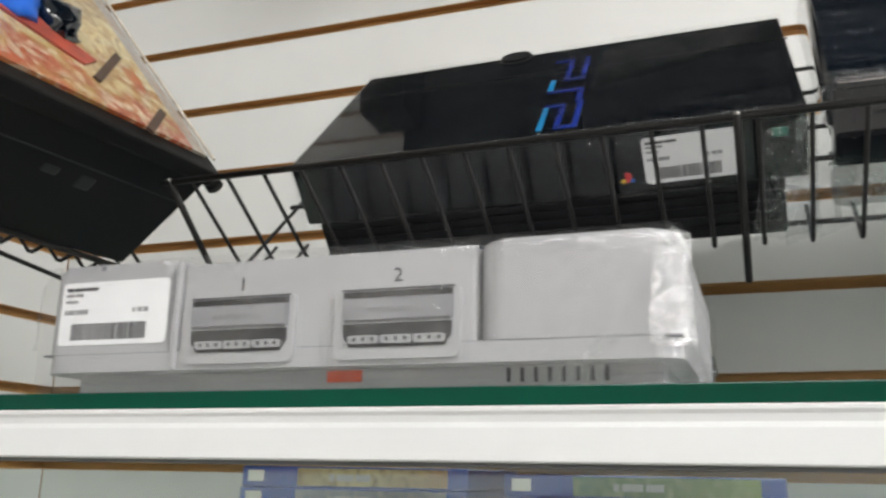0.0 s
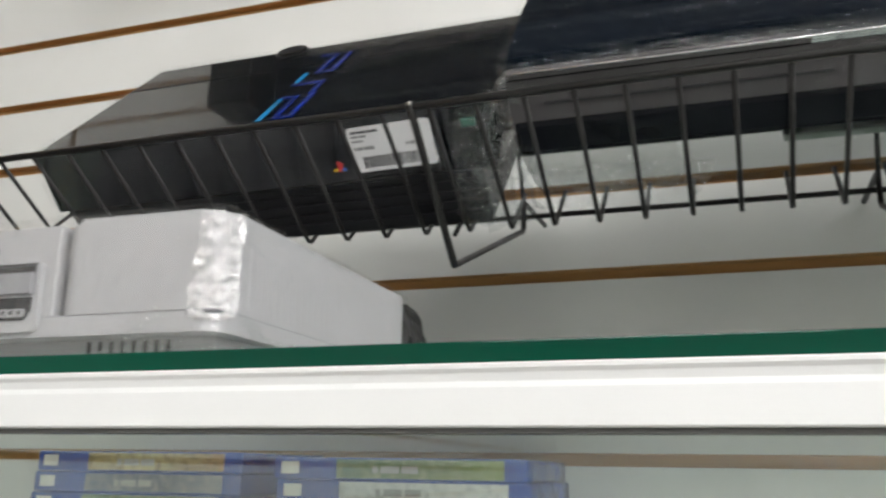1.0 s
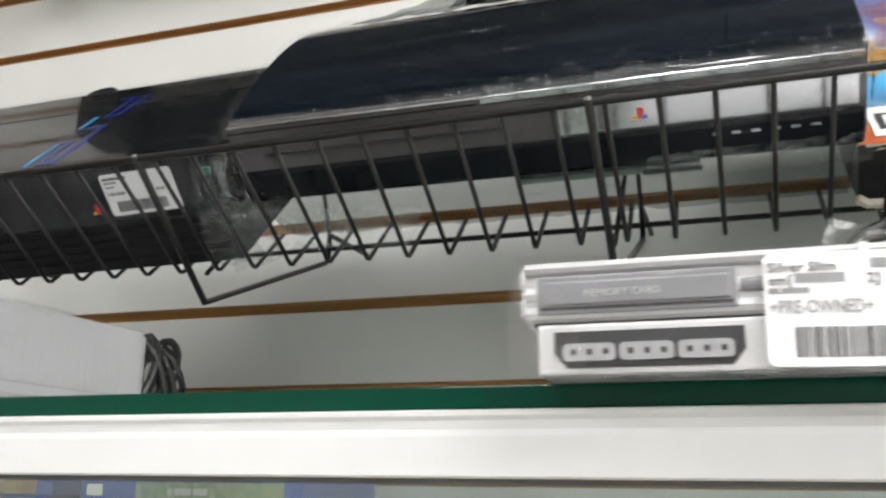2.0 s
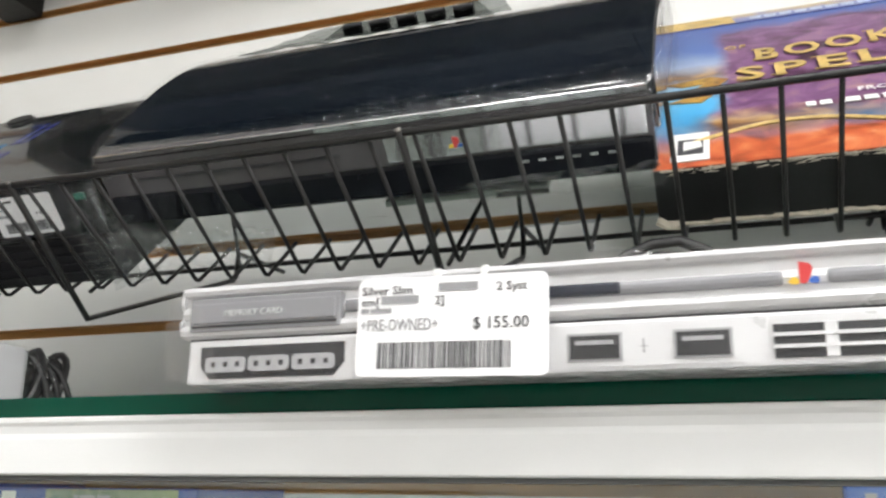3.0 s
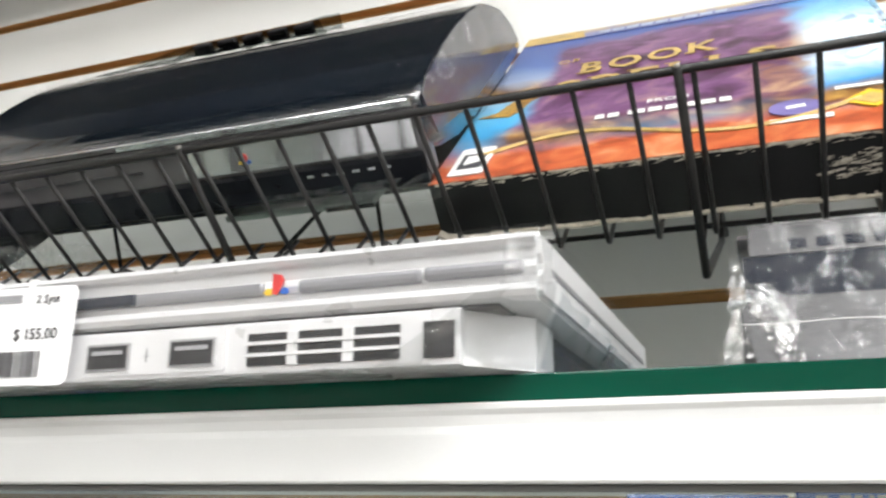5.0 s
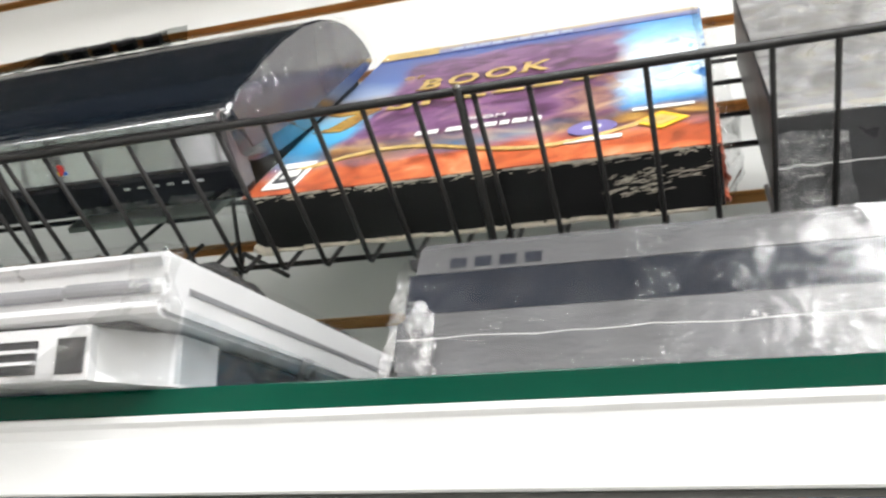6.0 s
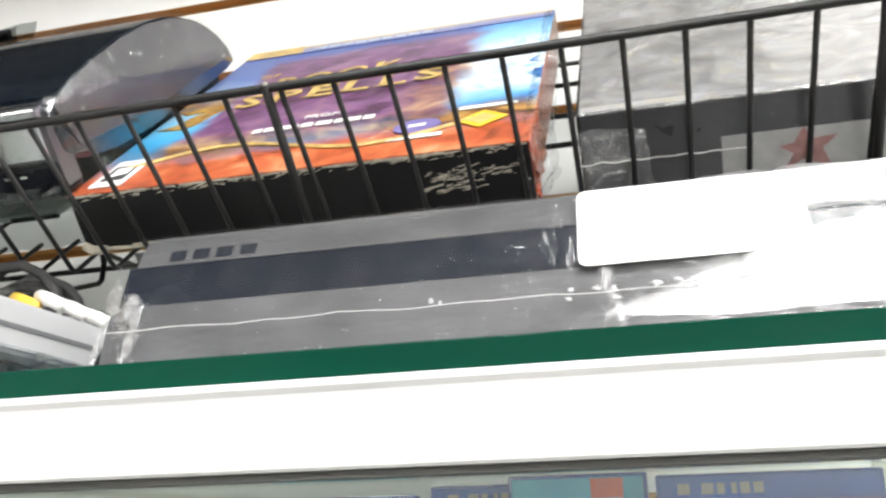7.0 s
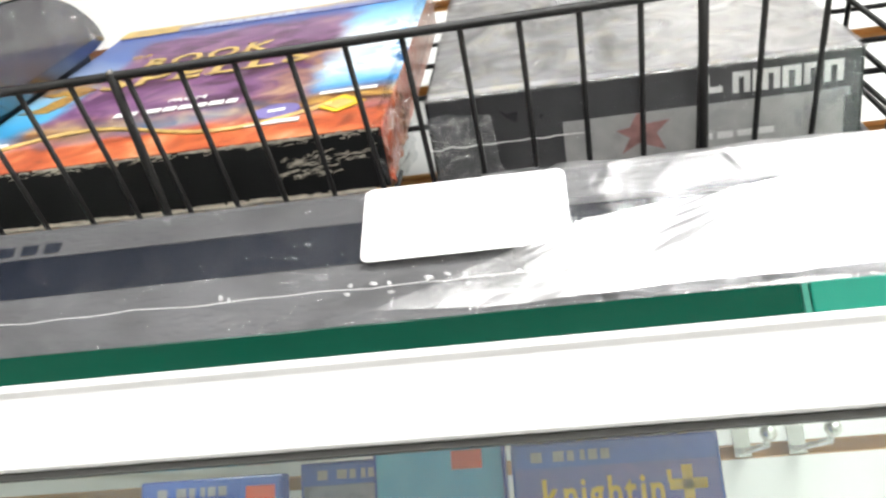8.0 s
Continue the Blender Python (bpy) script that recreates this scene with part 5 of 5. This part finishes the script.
def dark_box():
    c = empty("game_box", BIN @ pose(0.927, 0.0006, 0.0), "black boxed game set in glossy film in the wire basket", "game box")
    W, D, H0, H = 0.194, 0.266, 0.0008, 0.0512
    part("carton", box(0.0, W, 0.0, D, H0, H, 0.0008), CARD_BLACK, c)
    part("cover", box(0.0015, W - 0.0015, 0.0015, D - 0.0015, H - 0.0002, H + 0.0004), ART_HAZED, c, "dark printed cover paled by painted film haze")
    part("spine", box(0.0015, W - 0.0015, -0.0004, 0.0004, H0 + 0.001, H - 0.001), surface("dark_print", (0.045, 0.045, 0.048), 0.3, vary=0.2), c)
    part("spine_panel", box(0.062, W - 0.008, -0.0007, 0.0, 0.012, 0.0335), surface("grey_print", (0.46, 0.46, 0.45), 0.35, vary=0.15, scale=90), c)
    x = 0.138
    for w in (0.0075, 0.0030, 0.0075, 0.0080, 0.0075, 0.0080):
        if w < 0.005:
            part("maker_bar", box(x, x + w, -0.0008, 0.0, 0.0372, 0.0468), WHITE_INK, c, "pale bar of the maker's mark")
        else:
            frame_shape = bars([(x, x + 0.0026, 0.0372, 0.0468), (x + w - 0.0026, x + w, 0.0372, 0.0468), (x + 0.0026, x + w - 0.0026, 0.0446, 0.0468)], 0.0, 0.0008)
            part("maker_bar", frame_shape, WHITE_INK, c, "pale blocky shape of the maker's mark")
        x += w + 0.0011
    part("maker_bar", box(0.1245, 0.1335, -0.0008, 0.0, 0.0385, 0.0412), WHITE_INK, c, "pale bar of the maker's mark")
    part("maker_bar", box(0.1255, 0.1280, -0.0008, 0.0, 0.0412, 0.0468), WHITE_INK, c, "pale bar of the maker's mark")
    part("red_figure", upright([(0.088, 0.0145), (0.096, 0.019), (0.108, 0.0145), (0.104, 0.023), (0.110, 0.029), (0.100, 0.028), (0.096, 0.034), (0.092, 0.027), (0.086, 0.026), (0.092, 0.022)], -0.0011, -0.0007), FADED, c, "faded red printed shape")
    part("print_bar", bars([(0.122 + 0.009 * k, 0.129 + 0.009 * k, 0.0165, 0.0195) for k in range(4)], -0.0007, 0.0003), WHITE_INK, c)
    part("print_bar", bars([(0.165 + 0.004 * k, 0.168 + 0.005 * k, 0.018 + 0.003 * k, 0.026 + 0.002 * k) for k in range(5)], -0.0007, 0.0003), PIN_GREY, c)
    film_box("shrink_film", -0.001, W + 0.001, -0.0020, D + 0.001, H0 - 0.0002, H + 0.0018, c, FILM_TIGHT, seed=31.0, wobble=0.0003, r=0.002)
    crumple("film_sheet", [(0.001, 0.001, H + 0.0026), (W - 0.001, 0.001, H + 0.0026), (W - 0.001, D - 0.002, H + 0.0026), (0.001, D - 0.002, H + 0.0026)], 24, 0.0008, c, 41.0, FILM_FLAT, "shiny film drawn over the cover", grain=25.0)
    crumple("film_fold", [(0.0, -0.0022, 0.006), (0.034, -0.0022, 0.002), (0.030, -0.0022, 0.042), (0.0, -0.0022, 0.044)], 14, 0.0018, c, 33.0)
    lip = [(W * k / 50, -0.0016, H + 0.0004 + 0.0004 * noise.noise(Vector((k * 0.9, 0, 5)))) for k in range(51)]
    part("film_seam", tube([lip], 0.0006, 5), FILM_HEAVY, c, "shiny welded film edge", True)
    seam = [(0.075 * k / 30, -0.0024, 0.028 + 0.0010 * noise.noise(Vector((k * 0.4, 0, 9)))) for k in range(31)]
    part("film_seam", tube([seam], 0.0003, 5), WHITE_INK, c, "white welded film seam", True)
    return c


dark_box()


# ---- collector's box on the side basket ----
PALE = picture("pale_window", [(0.0, (0.50, 0.44, 0.36)), (0.5, (0.52, 0.50, 0.48)), (1.0, (0.46, 0.44, 0.43))], 1, 16, (0.55, 0.40, 0.30), amount=0.3)


def collector_box():
    m = Matrix.Translation((-0.127, 0.225, 1.313)) @ pose(0, 0, 0, 0, 0, 90) @ pose(0, 0, 0, 52, 0, 0) @ pose(0, 0, 0, 0, -3, 0)
    c = empty("toy_box", m, "large black toy box with a gold picture front", "toy box")
    L, D, H = 0.42, 0.26, 0.100
    part("tray", box(-L, 0.0, 0.0, D, 0.0005, H - 0.012, 0.002), CARD_BLACK, c, "black underside tray")
    part("lip", box(-L - 0.002, 0.004, -0.003, D + 0.002, H - 0.016, H - 0.0036, 0.0025), CARD_BLACK, c, "raised black lip")
    part("window_art", box(-L + 0.006, -0.020, 0.012, D - 0.006, H - 0.004, H - 0.001), ART_GOLD, c, "gold and red picture behind film")
    part("window_back", box(-0.0195, -0.004, 0.012, D - 0.006, H - 0.004, H - 0.0014), PALE, c, "pale clear end of the window")
    part("window_film", box(-L + 0.004, -0.002, 0.010, D - 0.004, H - 0.001, H + 0.0005), FILM, c)
    part("film_edge", tube([[(-0.001, 0.008, H), (-0.001, D, H)]], 0.0012, 6), CARD_RAW, c)
    # brown plates added for the wall grooves that show through the clear window
    for a, e in (((-0.042, 0.092), (-0.092, 0.038)), ((-0.030, 0.040), (-0.066, 0.004))):
        part("band", plate([(a[0], a[1]), (e[0], e[1]), (e[0] - 0.004, e[1] + 0.004), (a[0] - 0.004, a[1] + 0.004)], H - 0.0012, H + 0.0009), surface("brown_band", (0.075, 0.045, 0.03), 0.4), c, "brown streak for a wall groove seen through the window")
    part("red_ground", plate([(-0.19, 0.080), (-0.098, 0.052), (-0.080, 0.066), (-0.19, 0.118)], H - 0.0012, H + 0.0007), surface("dull_red", (0.42, 0.08, 0.05), 0.45, vary=0.3, scale=60), c, "dull red printed patch")
    b = bmesh.new()
    bmesh.ops.create_icosphere(b, subdivisions=3, radius=0.024)
    for v in b.verts:
        v.co = Vector((v.co.x * 1.1 - 0.142, v.co.y * 1.2 + 0.098, v.co.z * 0.7 + H)) + 0.006 * Vector((noise.noise(v.co * 90), noise.noise(v.co * 90 + Vector((5, 0, 0))), 0))
    part("blue_shape", b, surface("bright_blue", (0.02, 0.16, 0.75), 0.3), c, "bright blue moulded shape", True)
    b = bmesh.new()
    bmesh.ops.create_icosphere(b, subdivisions=3, radius=0.017)
    for v in b.verts:
        v.co = Vector((v.co.x * 0.95 - 0.103, v.co.y * 1.35 + 0.094, v.co.z * 0.8 + H)) + 0.006 * Vector((noise.noise(v.co * 100), 0, noise.noise(v.co * 100)))
    part("black_shape", b, PIANO, c, "glossy black moulded shape", True)
    part("underside_hole", box(-0.089, -0.076, -0.0006, 0.010, 0.046, 0.057, 0.002), PORT_BLACK, c)
    part("underside_hole", box(-0.117, -0.104, -0.0006, 0.010, 0.049, 0.056, 0.002), PORT_BLACK, c)
    part("end_lip", tube([[(0.006, -0.004, H - 0.013), (0.006, D, H - 0.013)]], 0.0062, 10), CARD_BLACK, c, "rolled black end of the lip", True)
    part("underside_seam", box(-L + 0.01, -0.01, -0.0004, 0.001, 0.062, 0.0632), PORT_BLACK, c)
    return c


collector_box()


# ---- inside the cabinet, on the lower glass shelf ----
CASE_BLUE = surface("case_blue", (0.03, 0.09, 0.36), 0.2, vary=0.1, scale=40)
SPINES = [picture("spine_tan", [(0.0, (0.35, 0.28, 0.14)), (0.5, (0.42, 0.36, 0.20)), (1.0, (0.30, 0.18, 0.10))], 0, 40, (0.12, 0.10, 0.06)),
          picture("spine_green", [(0.0, (0.10, 0.20, 0.16)), (0.4, (0.10, 0.16, 0.08)), (1.0, (0.20, 0.26, 0.10))], 0, 40, (0.30, 0.34, 0.22)),
          picture("spine_grey", [(0.0, (0.16, 0.20, 0.26)), (0.6, (0.10, 0.12, 0.18)), (1.0, (0.22, 0.24, 0.28))], 0, 40, (0.30, 0.30, 0.30)),
          picture("spine_white", [(0.0, (0.60, 0.62, 0.62)), (1.0, (0.66, 0.66, 0.64))], 0, 40, (0.40, 0.42, 0.44))]


def flat_case(x, y, z, spine, turn=0.0, width=0.190):
    c = empty("game_case", pose(x, y, z, 0, 0, turn), "blue plastic game case lying in a stack", "game case", "stacked game cases")
    part("shell", box(0.0, width, 0.0, 0.135, 0.0, 0.0156, 0.0015), CASE_BLUE, c, "clear blue plastic case")
    part("spine_paper", box(0.050, width - 0.016, -0.0004, 0.001, 0.0012, 0.0144), spine, c, "printed spine paper")
    part("spine_mark", bars([(0.006, 0.020, 0.004, 0.0125)], 0.0, 0.0004), WHITE_INK, c)
    part("spine_title", bars([(0.078, 0.082, 0.005, 0.010), (0.084, 0.098, 0.005, 0.010), (0.100, 0.112, 0.005, 0.010)], -0.0004, 0.0003), PIN_GREY, c)
    return c


order = (0, 2, 1, 3, 2, 0, 1, 2, 3, 1, 0)
for k in range(11):
    flat_case(-0.103 + 0.002 * math.sin(k * 2.1), 0.36, 1.0 + 0.0160 * k + 0.0006, SPINES[order[10 - k]], 0.4 * math.sin(k))
order = (1, 3, 2, 0, 2, 1, 0, 3, 2, 0, 1)
for k in range(11):
    flat_case(0.117 + 0.002 * math.sin(k * 1.7), 0.36, 1.0 + 0.0157 * k + 0.0006, SPINES[order[10 - k]], 0.3 * math.cos(k * 1.3))


def upright_case(x, y, w, h, body, label, lean=4.0, title="", sticker=None, header=True):
    c = empty("game_case", pose(x, y, 1.0006) @ pose(0, 0, 0, -lean, 0, 0), label, "game case", "standing game cases")
    part("shell", box(0.0, w, 0.0, 0.012, 0.0, h, 0.0015), CASE_BLUE, c, "blue plastic case")
    top = h - 0.0125 if header else h - 0.002
    part("sleeve", box(0.002, w - 0.002, -0.0006, 0.001, 0.003, top), body, c, "printed paper sleeve")
    if header:
        part("header", box(0.002, w - 0.002, -0.0006, 0.001, h - 0.0122, h - 0.0015), BLUE, c, "deep blue header band")
        marks = [(0.010, 0.0155), (0.021, 0.0265), (0.028, 0.0315), (0.0345, 0.037), (0.0385, 0.043), (0.0445, 0.049)]
        part("header_mark", bars([(a, e, h - 0.0095, h - 0.0045) for a, e in marks], -0.0006, 0.0003), PIN_GREY, c)
    if title:
        letters("title_letter", title, 0.021, YELLOW, c, pose(0.014, -0.0008, h - 0.0325) @ FACE, 0.74, bold=0.0005, label="yellow printed letter")
        part("title_cross", bars([(0.076, 0.094, h - 0.0265, h - 0.0215), (0.0825, 0.0875, h - 0.033, h - 0.015)], -0.0008, 0.0003), YELLOW, c)
    if sticker:
        part("price_dot", bars([sticker], -0.0008, 0.0003), ORANGE, c, "red price sticker")
    return c


VIOLET_ART = picture("sleeve_violet", [(0.0, (0.10, 0.08, 0.25)), (0.7, (0.14, 0.13, 0.34)), (1.0, (0.08, 0.10, 0.34))], 2, 20, (0.20, 0.15, 0.35))
TEAL_ART = picture("sleeve_teal", [(0.0, (0.03, 0.30, 0.48)), (1.0, (0.04, 0.36, 0.55))], 2, 12, (0.10, 0.45, 0.60))
GREY_ART = picture("sleeve_grey", [(0.0, (0.30, 0.32, 0.36)), (1.0, (0.22, 0.25, 0.32))], 2, 30, (0.08, 0.09, 0.12))
upright_case(0.946, 0.288, 0.102, 0.1835, VIOLET_ART, "blue game case with a yellow title leaning on the shelf", 0, "knightin'")
upright_case(0.872, 0.300, 0.070, 0.1860, TEAL_ART, "teal game case with a red price sticker", 0, "", (0.042, 0.058, 0.1740, 0.1835), False)
upright_case(0.827, 0.316, 0.075, 0.1830, GREY_ART, "grey and blue game case standing behind another", 0)
upright_case(0.744, 0.295, 0.080, 0.1785, TEAL_ART, "teal game case with a blue header and red sticker", 0, "", (0.060, 0.076, 0.1640, 0.1730))

# ---- peg hooks on the wall inside the cabinet ----
HOOK = surface("hook_steel", (0.70, 0.69, 0.66), 0.22, metal=0.9, vary=0.05)
hook = empty("peg_hook", pose(1.092, 0.0, 1.175), "bright steel peg hook in the slatwall groove", "peg hook", "peg hooks")
part("arm", tube([[(0, WALL_Y + 0.001, 0.0), (0, WALL_Y - 0.09, 0.002), (0, WALL_Y - 0.10, 0.008)]], 0.0022, 8), HOOK, hook, smooth=True)
b = bmesh.new()
bmesh.ops.create_uvsphere(b, u_segments=12, v_segments=8, radius=0.0052)
for v in b.verts:
    v.co += Vector((0, WALL_Y - 0.101, 0.009))
part("tip_ball", b, HOOK, hook, smooth=True)
part("back_plate", box(-0.006, 0.006, WALL_Y - 0.0012, WALL_Y - 0.0002, -0.004, 0.022, 0.0004), HOOK, hook)
copy_thing(hook, pose(1.129, 0.0, 1.175))

# ---- slats of the slatwall ----
slat_h, gap = SLAT - 0.0088, 0.0088
profile = [(0.0, 0.0008), (0.0008, 0.0), (0.009, 0.0), (0.009, slat_h), (0.0008, slat_h), (0.0, slat_h - 0.0008)]
north = west = None
for k in range(-16, 20):
    z = GROOVE_Z + k * SLAT + gap / 2
    if z < 0 or z + slat_h > Z1:
        continue
    if north is None:
        north = part("slat", extrude([(y + WALL_Y, s) for y, s in profile], SIDE_X + 0.001, X1), SLAT_WHITE, wall_n)
        north.location.z = z
        west = part("slat", extrude([(y, s) for y, s in profile], Y0, WALL_Y - 0.001), SLAT_WHITE, wall_w)
        west.matrix_basis = pose(SIDE_X, 0, z, 0, 0, 90)
        for piece in (north, west):          # raw board shows on the cut edges
            piece.data.materials.append(BACKER)
            for poly in piece.data.polygons:
                poly.material_index = int(abs(poly.normal.z) > 0.5)
    else:
        again("slat", north, wall_n, pose(0, 0, z))
        again("slat", west, wall_w, pose(SIDE_X, 0, z, 0, 0, 90))
